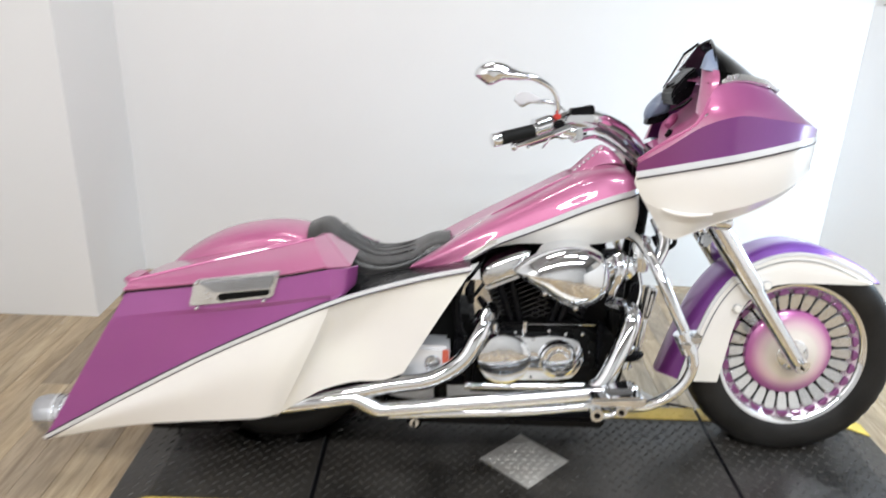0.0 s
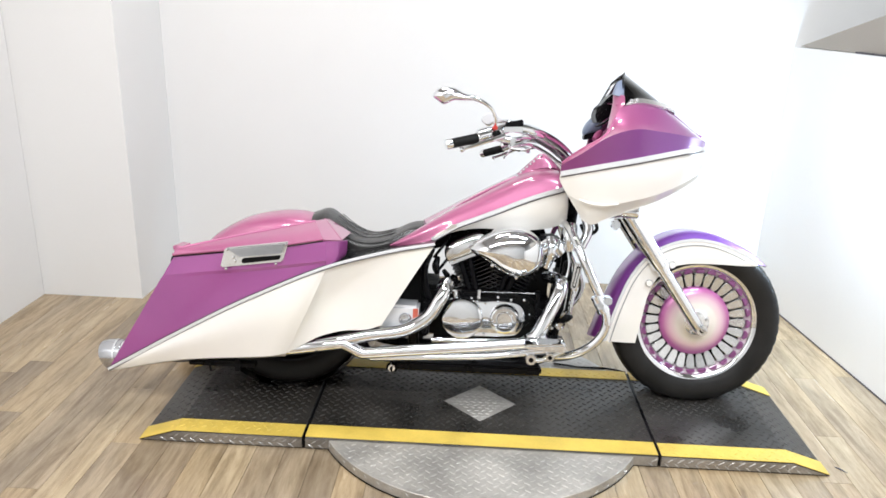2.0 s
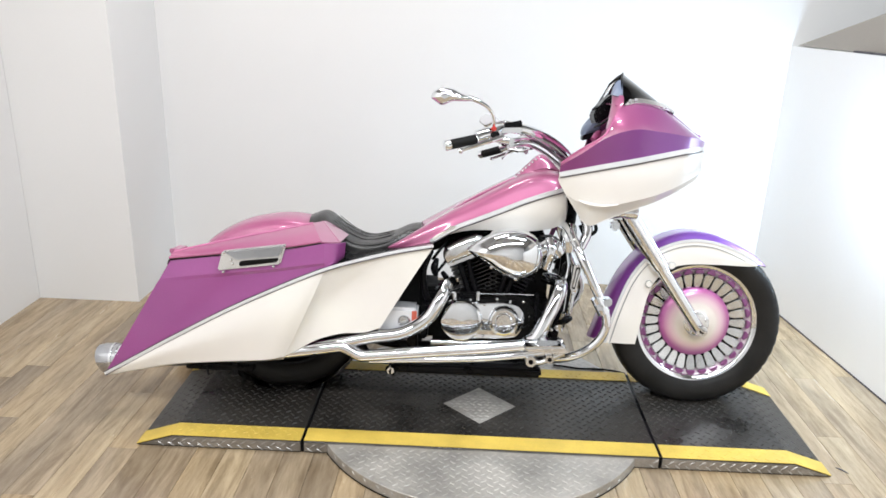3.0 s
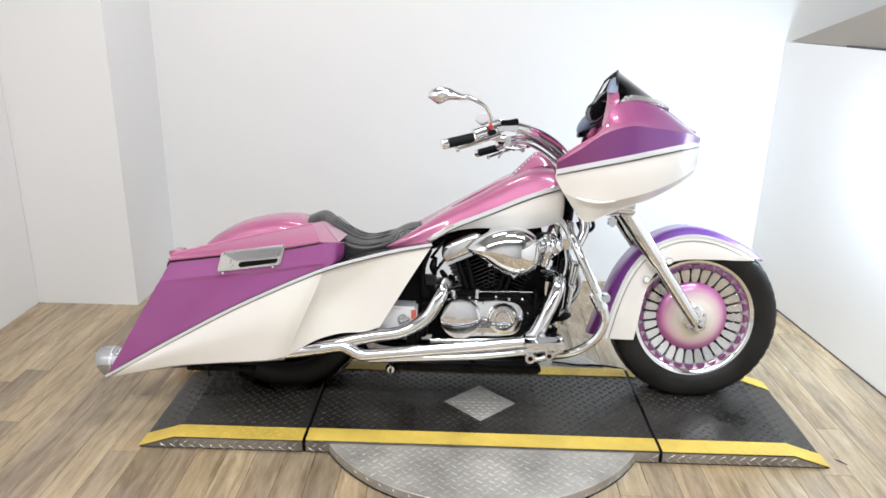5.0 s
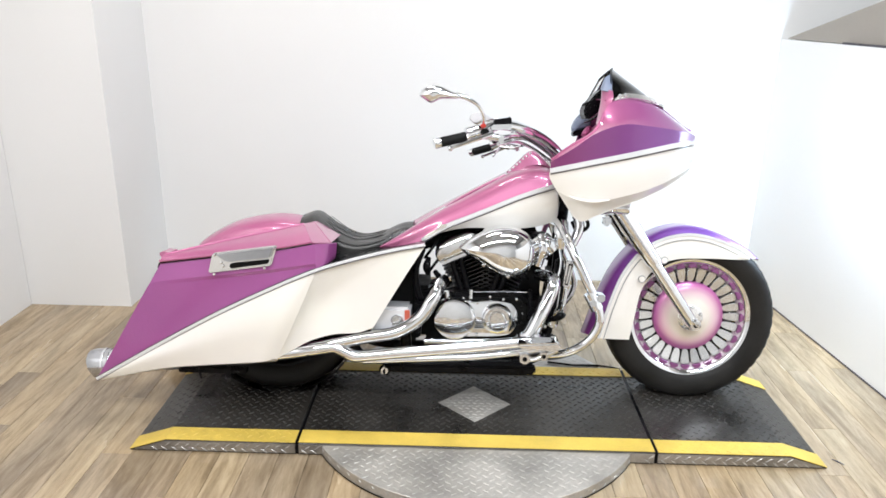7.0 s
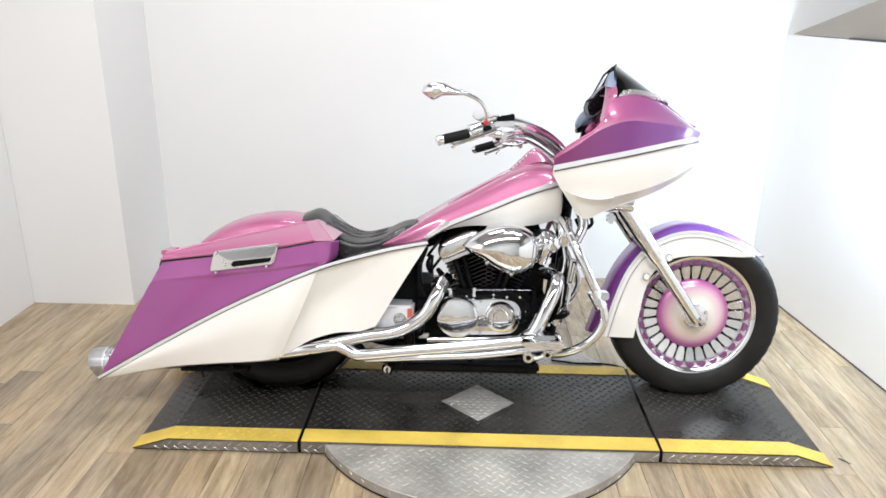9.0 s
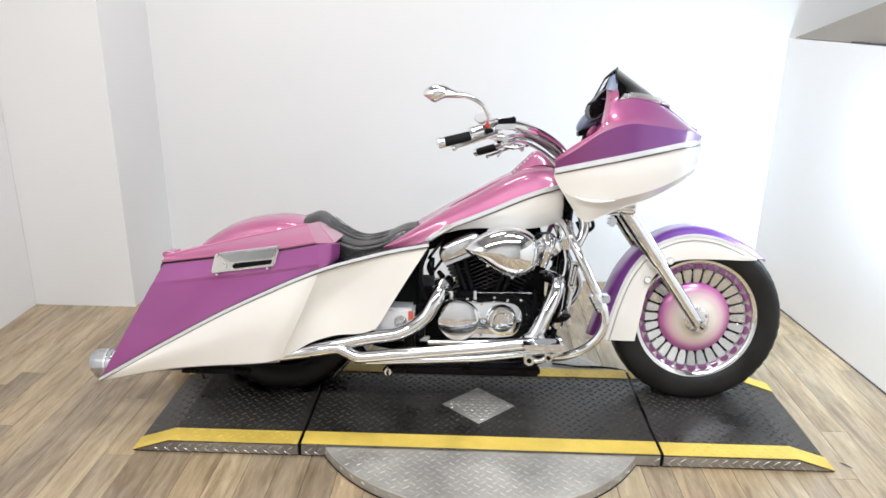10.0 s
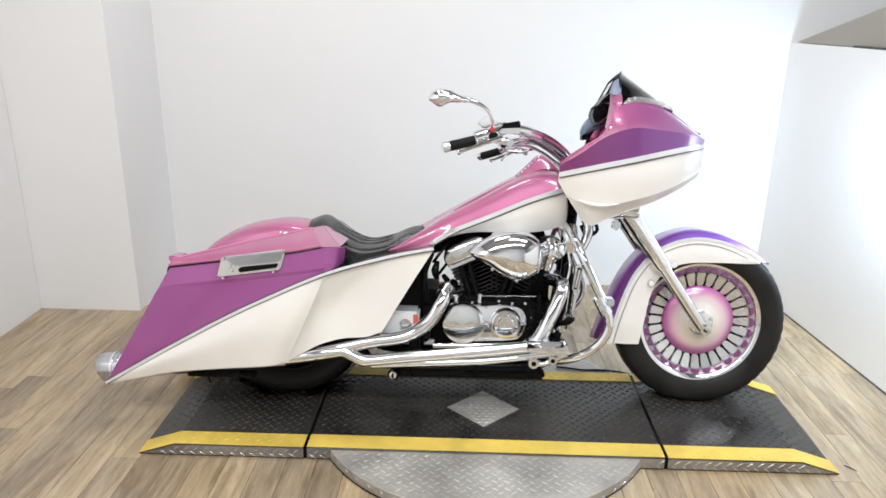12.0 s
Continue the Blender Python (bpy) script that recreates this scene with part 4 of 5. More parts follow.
LID_LOW = [(-1.125, -0.402, 0.566), (-0.980, -0.407, 0.586), (-0.850, -0.410, 0.603), (-0.705, -0.409, 0.624), (-0.588, -0.397, 0.645)]
LID_UP = [(-1.115, -0.385, 0.590), (-0.985, -0.345, 0.620), (-0.864, -0.310, 0.647), (-0.755, -0.280, 0.669), (-0.648, -0.250, 0.692)]
LID_IN = [(-1.110, -0.13, 0.578), (-0.985, -0.13, 0.606), (-0.864, -0.13, 0.633), (-0.755, -0.13, 0.655), (-0.640, -0.13, 0.678)]
LID_FRONT = [(-0.648, -0.250, 0.692), (-0.628, -0.150, 0.687)], [(-0.588, -0.397, 0.645), (-0.530, -0.345, 0.639)]
BAG_TOP = [(-1.122, -0.400, 0.562), (-0.945, -0.406, 0.587), (-0.790, -0.408, 0.607), (-0.670, -0.406, 0.625), (-0.577, -0.398, 0.641)]
BAG_STEP = [(-1.162, -0.404, 0.492), (-0.990, -0.411, 0.517), (-0.820, -0.413, 0.538), (-0.690, -0.411, 0.556), (-0.577, -0.401, 0.572)]
BAG_STEP2 = [(-1.172, -0.4035, 0.478), (-0.995, -0.4085, 0.503), (-0.824, -0.406, 0.525), (-0.690, -0.405, 0.544), (-0.577, -0.397, 0.564)]
BAG_STRIPE = [(-1.385, -0.380, 0.124), (-1.249, -0.392, 0.205), (-1.119, -0.400, 0.281), (-0.909, -0.408, 0.397), (-0.706, -0.408, 0.495), (-0.608, -0.400, 0.537), (-0.575, -0.394, 0.549)]
CREAM_MID = [(-1.385, -0.378, 0.121), (-1.175, -0.402, 0.212), (-0.970, -0.412, 0.285), (-0.800, -0.414, 0.345), (-0.700, -0.411, 0.372), (-0.644, -0.393, 0.388)]
CREAM_LOW = [(-1.385, -0.375, 0.119), (-1.160, -0.388, 0.172), (-1.000, -0.392, 0.192), (-0.850, -0.393, 0.204), (-0.770, -0.390, 0.211), (-0.722, -0.374, 0.221)]
CREAM_IN = [(-1.375, -0.350, 0.118), (-1.160, -0.340, 0.158), (-1.000, -0.335, 0.176), (-0.850, -0.335, 0.186), (-0.735, -0.335, 0.196)]
CREAM_TOP = BAG_STRIPE


def saddlebag(fl):
    """One stretched saddlebag with its lid, cream lower panel, stripe and latch."""
    f = far_side if fl else (lambda b: b)
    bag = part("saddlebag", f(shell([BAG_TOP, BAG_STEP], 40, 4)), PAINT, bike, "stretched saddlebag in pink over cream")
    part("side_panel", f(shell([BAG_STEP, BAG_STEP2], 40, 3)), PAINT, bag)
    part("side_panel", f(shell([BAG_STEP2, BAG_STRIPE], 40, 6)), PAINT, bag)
    part("front_panel", f(shell([[(-0.577, -0.398, 0.641), (-0.577, -0.401, 0.572), (-0.577, -0.392, 0.551)], [(-0.540, -0.378, 0.640), (-0.542, -0.375, 0.577), (-0.548, -0.37, 0.558)], [(-0.512, -0.33, 0.637), (-0.518, -0.32, 0.585), (-0.530, -0.31, 0.567)]], 12, 5)), PAINT, bag)
    part("rear_panel", f(shell([[(-1.122, -0.400, 0.562), (-1.164, -0.402, 0.490), (-1.385, -0.380, 0.122)], [(-1.118, -0.16, 0.562), (-1.160, -0.16, 0.490), (-1.375, -0.22, 0.122)]], 20, 4)), PAINT, bag)
    part("lower_panel", f(shell([CREAM_TOP, CREAM_MID, CREAM_LOW], 40, 7)), CREAM, bag, "cream lower bag panel")
    part("bottom_panel", f(shell([CREAM_LOW, CREAM_IN, [(x, -0.18, z) for x, y, z in CREAM_IN]], 30, 4)), CREAM, bag)
    part("pinstripe", f(ribbon(BAG_STRIPE, 0.0095, 0.006, 60)), SILVER, bag, "silver stripe")
    part("pinstripe", f(ribbon(BAG_STRIPE, 0.0015, 0.007, 60, 0.0068)), DARK, bag, "dark fine line")
    part("pinstripe", f(ribbon(BAG_STRIPE, 0.0020, 0.007, 60, -0.0075)), DARK, bag, "dark fine line")
    mid = [(a[0] * 0.5 + b[0] * 0.5, a[1] * 0.5 + b[1] * 0.5 - 0.006, a[2] * 0.5 + b[2] * 0.5 + 0.004) for a, b in zip(LID_LOW, LID_UP)]
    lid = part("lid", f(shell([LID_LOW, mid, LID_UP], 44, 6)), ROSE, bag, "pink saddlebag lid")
    part("lid_ridge", f(tube(LID_UP, 0.004, 8)), ROSE, lid)
    part("lid_top", f(shell([LID_UP, LID_IN], 44, 4)), ROSE, lid)
    part("lid_front", f(shell(LID_FRONT, 10, 4)), ROSE, bag)
    part("lid_front", f(shell([[(-0.628, -0.150, 0.687), (-0.624, -0.10, 0.683)], [(-0.530, -0.345, 0.639), (-0.534, -0.12, 0.634)]], 10, 4)), ROSE, bag)
    part("lid_top", f(shell([[(-0.650, -0.250, 0.6915), (-0.630, -0.151, 0.6865)], [(-0.645, -0.11, 0.683), (-0.624, -0.10, 0.682)]], 6, 3)), ROSE, bag)
    part("lid_edge", f(tube([(-0.648, -0.250, 0.690), (-0.620, -0.322, 0.6675), (-0.588, -0.396, 0.644)], 0.0048, 10)), ROSE, lid, "rounded lid edge")
    part("lid_edge", f(tube([(-0.629, -0.151, 0.685), (-0.580, -0.247, 0.661), (-0.531, -0.344, 0.637)], 0.0045, 10)), ROSE, lid, "rounded lid edge")
    part("lid_lip", f(tube([(x, y - 0.002, z + 0.004) for x, y, z in LID_LOW], 0.0048, 10)), ROSE, lid, "rolled lid edge")
    part("lid_joint", f(tube([(x, y - 0.0015, z - 0.0035) for x, y, z in LID_LOW], 0.0024, 8)), BLACK, bag, "dark joint under the lid")
    part("lid_gap", f(shell([[(x, y + 0.003, z - 0.0005) for x, y, z in LID_LOW[:5]], [(x, y + 0.004, z - 0.004) for x, y, z in LID_LOW[:5]]], 30, 2)), BLACK, bag)
    part("lid_tip", f(slab([(-1.122, 0.572), (-1.136, 0.592), (-1.130, 0.600), (-1.095, 0.597), (-1.100, 0.575)], -0.385, -0.30, 0.004)), ROSE, bag)
    part("bumper", f(tube([(-1.142, -0.36, 0.535), (-1.137, -0.36, 0.552)], 0.010, 10)), BLACK, bag)
    latch = part("latch_plate", f(slab([(-0.948, 0.535), (-0.726, 0.566), (-0.705, 0.638), (-0.930, 0.606)], -0.428, -0.402, 0.005)), BRUSHED, bag, "chrome latch plate with a recessed handle")
    part("recess", f(slab([(-0.864, 0.551), (-0.737, 0.571), (-0.730, 0.578), (-0.728, 0.588), (-0.732, 0.593), (-0.862, 0.577), (-0.872, 0.569), (-0.873, 0.558)], -0.430, -0.420, 0.004)), WRINKLE, bag, "black handle recess")
    part("latch_handle", f(slab([(-0.876, 0.578), (-0.726, 0.597), (-0.712, 0.633), (-0.918, 0.604)], -0.440, -0.427, 0.004)), TIP, bag, "chrome latch flap")
    for bx, bz in ((-0.921, 0.601), (-0.716, 0.628), (-0.898, 0.575), (-0.892, 0.562), (-0.925, 0.532), (-0.748, 0.558)):
        s = 1 if fl else -1
        b = part("rivet", lathe([(0.0001, -0.005), (0.004, -0.004), (0.006, 0.0)], 10), CHROME, bag)
        b.location = (bx, s * 0.428, bz - (0.086 if fl else 0))
        if fl:
            b.rotation_euler = (0, 0, math.pi)
    return bag


saddlebag(False)
saddlebag(True)

SC_TOP = [(-0.612, -0.400, 0.535), (-0.575, -0.394, 0.549), (-0.513, -0.378, 0.568), (-0.416, -0.354, 0.592), (-0.318, -0.334, 0.614), (-0.199, -0.302, 0.633)]
SC_MID = [(-0.655, -0.398, 0.385), (-0.632, -0.380, 0.402), (-0.598, -0.354, 0.421), (-0.540, -0.336, 0.440), (-0.460, -0.332, 0.455), (-0.373, -0.328, 0.470), (-0.287, -0.312, 0.492)]
SC_LOW = [(-0.730, -0.378, 0.212), (-0.668, -0.352, 0.244), (-0.605, -0.340, 0.276), (-0.523, -0.333, 0.299), (-0.440, -0.330, 0.305), (-0.388, -0.322, 0.322)]
for fl in (False, True):
    f = far_side if fl else (lambda b: b)
    cover = part("side_cover", f(shell([SC_TOP, SC_MID, SC_LOW], 40, 7)), CREAM, bike, "cream stretched side cover")
    part("pinstripe", f(ribbon(SC_TOP, 0.0095, 0.006, 40)), SILVER, cover, "silver stripe")
    part("pinstripe", f(ribbon(SC_TOP, 0.0020, 0.007, 40, -0.0075)), DARK, cover, "dark fine line")
    part("cover_lip", f(shell([[SC_TOP[-1], SC_MID[-1], SC_LOW[-1]], [(-0.205, -0.275, 0.630), (-0.295, -0.285, 0.485), (-0.398, -0.298, 0.318)]], 20, 2)), CREAM, cover)
    # panel coloured black to hold the shadow below the seat
    part("inner_panel", f(shell([[(-0.59, -0.375, 0.548), (-0.50, -0.345, 0.566), (-0.40, -0.335, 0.594), (-0.30, -0.320, 0.618), (-0.20, -0.296, 0.635)], [(-0.575, -0.18, 0.585), (-0.50, -0.17, 0.572), (-0.40, -0.165, 0.590), (-0.30, -0.172, 0.606), (-0.20, -0.172, 0.63)]], 24, 4)), BLACK, cover, "panel beneath the seat, black for the shadow there")

# ---- frame ----
frame_part = part("frame", merge(
    tube([(0.36, 0, 0.93), (0.33, -0.03, 0.70), (0.305, -0.08, 0.45), (0.270, -0.10, 0.22), (0.20, -0.105, 0.145), (-0.1, -0.11, 0.135), (-0.42, -0.11, 0.14), (-0.50, -0.11, 0.22)], 0.020, 12),
    tube([(0.36, 0, 0.93), (0.33, 0.03, 0.70), (0.305, 0.08, 0.45), (0.270, 0.10, 0.22), (0.20, 0.105, 0.145), (-0.1, 0.11, 0.135), (-0.42, 0.11, 0.14), (-0.50, 0.11, 0.22)], 0.020, 12),
    tube([(0.34, 0, 0.80), (0.0, 0, 0.67), (-0.28, 0, 0.57), (-0.60, 0, 0.52)], 0.025, 12),
    tube([(-0.30, -0.12, 0.57), (-0.29, -0.13, 0.40), (-0.27, -0.12, 0.15)], 0.022, 12),
    tube([(-0.30, 0.12, 0.57), (-0.29, 0.13, 0.40), (-0.27, 0.12, 0.15)], 0.022, 12)), BLACK, bike, "black tubular steel frame")
part("battery_box", box(-0.40, -0.24, -0.16, 0.16, 0.25, 0.56, 0.012), WRINKLE, frame_part)
part("swing_arm", merge(tube([(-0.30, -0.14, 0.30), (-0.79, -0.13, 0.322)], 0.025), tube([(-0.30, 0.14, 0.30), (-0.79, 0.13, 0.322)], 0.025)), BLACK, frame_part)
part("steering_neck", merge(tube([(0.33, 0, 0.98), (0.43, 0, 0.74)], 0.04, 18), tube([(0.318, -0.13, 0.705), (0.31, -0.15, 0.66), (0.312, -0.15, 0.605)], [0.022, 0.030, 0.022], 16), tube([(0.36, -0.10, 0.76), (0.385, -0.12, 0.69), (0.36, -0.14, 0.62)], [0.018, 0.020, 0.016], 12)), CHROME, frame_part, "chrome neck cover")
part("regulator_cover", slab([(0.322, 0.463), (0.345, 0.458), (0.363, 0.562), (0.333, 0.566)], -0.19, -0.15, 0.005), BRUSHED, frame_part, "bright slotted cover")
part("cover_slot", slab([(0.327, 0.470), (0.341, 0.467), (0.357, 0.554), (0.338, 0.556)], -0.1912, -0.18, 0.002), BLACK, frame_part, "dark slot")
part("cover_rib", slab([(0.3315, 0.476), (0.3375, 0.475), (0.351, 0.547), (0.343, 0.548)], -0.1935, -0.18, 0.002), BRUSHED, frame_part)
part("down_tube_guard", slab([(0.262, 0.285), (0.322, 0.318), (0.335, 0.448), (0.330, 0.560), (0.300, 0.560), (0.290, 0.455), (0.268, 0.380)], -0.135, -0.105, 0.006), BLACK, frame_part, "black cover over the down tube")
part("guard_strip", tube([(0.342, -0.150, 0.448), (0.335, -0.150, 0.385), (0.328, -0.150, 0.330)], [0.0065, 0.0075, 0.006], 12), CHROME, frame_part, "chrome strip")
part("guard_strip", tube([(0.318, -0.145, 0.455), (0.309, -0.150, 0.380), (0.303, -0.150, 0.335)], [0.002, 0.003, 0.002], 8), POLISHED, frame_part)
for cx, cz, cr in ((0.262, 0.300, 0.010), (0.283, 0.312, 0.013), (0.303, 0.303, 0.009), (0.318, 0.352, 0.011), (0.296, 0.338, 0.007)):
    ob = part("lower_nut", lathe([(0.0001, -0.012), (cr * 0.6, -0.011), (cr, -0.004), (cr, 0.02)], 6), POLISHED, frame_part, smooth=False)
    ob.location = (cx, -0.158, cz)
part("oil_cooler", box(0.285, 0.325, -0.10, 0.10, 0.28, 0.50, 0.01), WRINKLE, frame_part)
part("side_stand", tube([(-0.02, 0.13, 0.17), (0.02, 0.22, 0.11), (0.0, 0.31, 0.058), (-0.02, 0.34, 0.060)], 0.012, 10), CHROME, frame_part, "chrome side stand")
part("lower_rail", merge(box(-0.36, 0.23, -0.21, -0.14, 0.118, 0.150, 0.008), tube([(-0.36, -0.20, 0.125), (-0.34, -0.225, 0.125)], 0.016, 14)), BLACK, frame_part)
part("rail_bolt", tube([(-0.350, -0.23, 0.128), (-0.350, -0.20, 0.128)], 0.014, 14), CHROME, frame_part)

# ---- engine ----
engine = part("engine", merge(
    slab([(-0.20, 0.20), (0.20, 0.20), (0.235, 0.27), (0.225, 0.38), (0.15, 0.43), (-0.075, 0.43), (-0.10, 0.385), (-0.19, 0.35)], -0.165, 0.165, 0.02),
    box(-0.32, -0.17, -0.13, 0.13, 0.24, 0.44, 0.02),
    tube([(0.235, -0.12, 0.36), (0.235, 0.12, 0.36)], 0.035, 16)), WRINKLE, bike, "black V-twin engine with chrome covers")


def cylinder(angle, bx, bz):
    """A finned black cylinder and its chrome rocker cover, leaning by angle in the plane of the machine."""
    spin = pose(bx, 0, bz, 0, angle, 0)
    core = part("cylinder", tube([(0, 0, 0), (0, 0, 0.19)], 0.052, 24), WRINKLE, engine)
    core.matrix_local = spin
    for k in range(11):
        w = 0.078 if k < 7 else 0.088
        fin = slab([(-w, 0.018 + k * 0.0155), (w, 0.018 + k * 0.0155), (w, 0.0225 + k * 0.0155), (-w, 0.0225 + k * 0.0155)], -0.098, 0.098, 0.0015, 1)
        ob = part("cooling_fin", fin, FIN, engine, smooth=False)
        ob.matrix_local = spin
    cover = merge(box(-0.088, 0.088, -0.140, 0.115, 0.186, 0.204, 0.006),
                  blob([(-0.086, 0.206), (-0.05, 0.203), (0.05, 0.203), (0.086, 0.206), (0.090, 0.230), (0.078, 0.256), (0.04, 0.268), (-0.04, 0.268), (-0.078, 0.256), (-0.090, 0.230)], [(0.9, 0.10), (1.0, 0.08), (1.0, -0.152), (0.985, -0.160), (0.94, -0.167), (0.80, -0.172), (0.45, -0.175), (0.1, -0.176)], (0.0, 0.234)))
    ob = part("rocker_cover", cover, POLISHED, engine, "chrome rocker cover")
    ob.matrix_local = spin
    for k in (-0.06, 0.06):
        b = part("bolt", lathe([(0.0001, -0.006), (0.007, -0.005), (0.008, 0.004)], 12), CHROME, engine)
        b.matrix_local = spin @ pose(k, -0.153, 0.205)


cylinder(-24, 0.013, 0.390)
cylinder(22, 0.060, 0.390)


DOME = [(0.96, -0.12), (0.99, -0.205), (1.0, -0.218), (0.992, -0.228), (0.965, -0.239), (0.92, -0.249), (0.85, -0.259), (0.74, -0.269), (0.58, -0.278), (0.38, -0.2845), (0.18, -0.2875), (0.05, -0.288)]
air = part("air_cleaner", blob([(-0.076, 0.612), (-0.045, 0.640), (0.010, 0.672), (0.075, 0.692), (0.135, 0.690), (0.185, 0.662), (0.208, 0.610), (0.200, 0.555), (0.165, 0.515), (0.110, 0.503), (0.055, 0.522), (-0.005, 0.560), (-0.050, 0.588)], DOME, (0.09, 0.602)), CHROME, engine, "chrome teardrop air cleaner cover", sharp=60)
for bx, bz in ((0.017, 0.553), (0.108, 0.512), (0.185, 0.625)):
    b = part("bolt", lathe([(0.0001, -0.006), (0.006, -0.005), (0.008, 0.006)], 12), POLISHED, engine)
    b.location = (bx, -0.252, bz)
part("intake", merge(tube([(0.20, -0.16, 0.60), (0.245, -0.17, 0.625), (0.275, -0.16, 0.60)], [0.03, 0.036, 0.03], 16), tube([(0.235, -0.18, 0.66), (0.24, -0.2, 0.61), (0.225, -0.18, 0.545)], 0.017, 12)), CHROME, engine)
part("coil_cover", slab([(0.19, 0.66), (0.26, 0.665), (0.285, 0.64), (0.27, 0.60), (0.22, 0.61)], -0.17, -0.10, 0.01), BLACK, engine)

part("cam_cover", blob([(-0.172, 0.330), (-0.150, 0.388), (-0.085, 0.408), (-0.02, 0.400), (0.03, 0.404), (0.085, 0.404), (0.140, 0.388), (0.160, 0.335), (0.135, 0.278), (0.080, 0.262), (-0.02, 0.258), (-0.09, 0.256), (-0.150, 0.275)], [(0.97, -0.14), (1.0, -0.165), (1.0, -0.180), (0.97, -0.188), (0.9, -0.190)], (0.0, 0.33)), CHROME, engine, "polished chrome cam cover")
ob = part("derby_cover", lathe([(0.0001, -0.2115), (0.04, -0.2105), (0.066, -0.2080), (0.076, -0.2045), (0.081, -0.197), (0.0825, -0.18)], 56), CHROME, engine, "round chrome cover")
ob.location = (-0.086, 0, 0.330)
ob = part("timer_cover", lathe([(0.0001, -0.222), (0.028, -0.222), (0.032, -0.218), (0.034, -0.212), (0.045, -0.212), (0.048, -0.216), (0.053, -0.214), (0.058, -0.205), (0.060, -0.185)], 48), CHROME, engine, "ribbed round chrome cover")
ob.location = (0.076, 0, 0.336)
for k in range(8):
    a = 2 * math.pi * k / 8
    b = part("bolt", lathe([(0.0001, -0.005), (0.005, -0.004), (0.0065, 0.006)], 10), POLISHED, engine)
    b.location = (0.0 + 0.150 * math.cos(a), -0.190, 0.332 + 0.062 * math.sin(a))
for (xa, za), (xb, zb) in (((-0.055, 0.41), (-0.115, 0.58)), ((-0.03, 0.41), (-0.075, 0.58)), ((0.055, 0.41), (0.105, 0.58)), ((0.08, 0.41), (0.14, 0.58))):
    part("pushrod_tube", tube([(xa, -0.125, za), (xb, -0.118, zb)], 0.011, 12), BLACK, engine)
part("lifter_block", box(-0.10, -0.02, -0.16, -0.10, 0.40, 0.432, 0.006), BLACK, engine)
part("lifter_block", box(0.04, 0.13, -0.16, -0.10, 0.40, 0.432, 0.006), BLACK, engine)
part("oil_line", tube([(-0.03, -0.16, 0.430), (0.19, -0.16, 0.434)], 0.0030, 8), TIP, engine)
part("mounting_post", slab([(0.196, 0.300), (0.212, 0.300), (0.208, 0.445), (0.194, 0.445)], -0.185, -0.150, 0.004), BLACK, engine, "black upright post")
for px, pz, pw, ph, tilt in ((0.098, 0.424, 0.018, 0.007, 8), (0.132, 0.416, 0.012, 0.012, -15), (0.160, 0.398, 0.014, 0.008, 30), (0.176, 0.372, 0.007, 0.016, -12), (0.182, 0.338, 0.008, 0.010, 20), (0.168, 0.308, 0.012, 0.006, -35), (0.190, 0.292, 0.008, 0.009, 10)):
    ob = part("clip", box(-pw, pw, -0.006, 0.006, -ph, ph, 0.003), WRINKLE, engine, "dark metal clip")
    ob.matrix_local = pose(px, -0.170, pz, 0, tilt, 0)
part("fitting", tube([(-0.115, -0.165, 0.400), (-0.118, -0.165, 0.432)], 0.012, 12), CHROME, engine)
part("fitting", tube([(-0.025, -0.165, 0.405), (-0.025, -0.165, 0.44)], 0.009, 12), CHROME, engine)
part("lower_trim", tube([(-0.20, -0.19, 0.238), (0.0, -0.19, 0.242), (0.17, -0.19, 0.250)], 0.012, 12), CHROME, engine)
# white reflections of the chrome box are put into its pale colour
part("tool_box", slab([(-0.395, 0.288), (-0.250, 0.284), (-0.250, 0.386), (-0.380, 0.388), (-0.398, 0.370)], -0.265, -0.15, 0.010), SILVER, engine, "chrome box coloured pale for its reflections, with a round emblem")
ob = part("round_emblem", lathe([(0.0001, -0.010), (0.012, -0.010), (0.015, -0.006), (0.018, -0.006), (0.022, -0.009), (0.025, -0.005), (0.026, 0.004)], 32), POLISHED, engine)
ob.location = (-0.300, -0.262, 0.336)
# red-orange patch painted on for the reflection in the box's corner
part("red_reflection", box(-0.272, -0.253, -0.268, -0.262, 0.335, 0.378, 0.002), surface("painted_red_reflection", (0.5, 0.09, 0.05), 0.35, coat=0.4), engine, "small patch painted as a red-orange reflection")
part("side_bracket", tube([(-0.188, -0.16, 0.560), (-0.196, -0.18, 0.530), (-0.190, -0.17, 0.498)], [0.008, 0.015, 0.010], 12), BLACK, engine)
part("side_bracket", tube([(-0.165, -0.15, 0.505), (-0.150, -0.17, 0.490)], [0.009, 0.012], 12), BLACK, engine)
part("hose", tube([(-0.21, -0.2, 0.60), (-0.235, -0.21, 0.52), (-0.225, -0.2, 0.43), (-0.20, -0.18, 0.38)], 0.012, 10), BLACK, engine)

# added black panel standing for the shade behind the engine parts
part("engine_dark_filler", slab([(-0.33, 0.25), (0.25, 0.25), (0.255, 0.60), (0.22, 0.68), (-0.08, 0.655), (-0.085, 0.40), (-0.20, 0.355), (-0.33, 0.38)], -0.045, 0.045, 0.01), BLACK, engine)

part("breather_hose", tube([(0.305, -0.165, 0.61), (0.312, -0.18, 0.555), (0.300, -0.19, 0.505), (0.268, -0.19, 0.472)], 0.0055, 10), POLISHED, engine, "pale breather hose")
part("frame_post", slab([(-0.246, 0.262), (-0.214, 0.262), (-0.205, 0.40), (-0.235, 0.40)], -0.235, -0.16, 0.006), BLACK, engine)
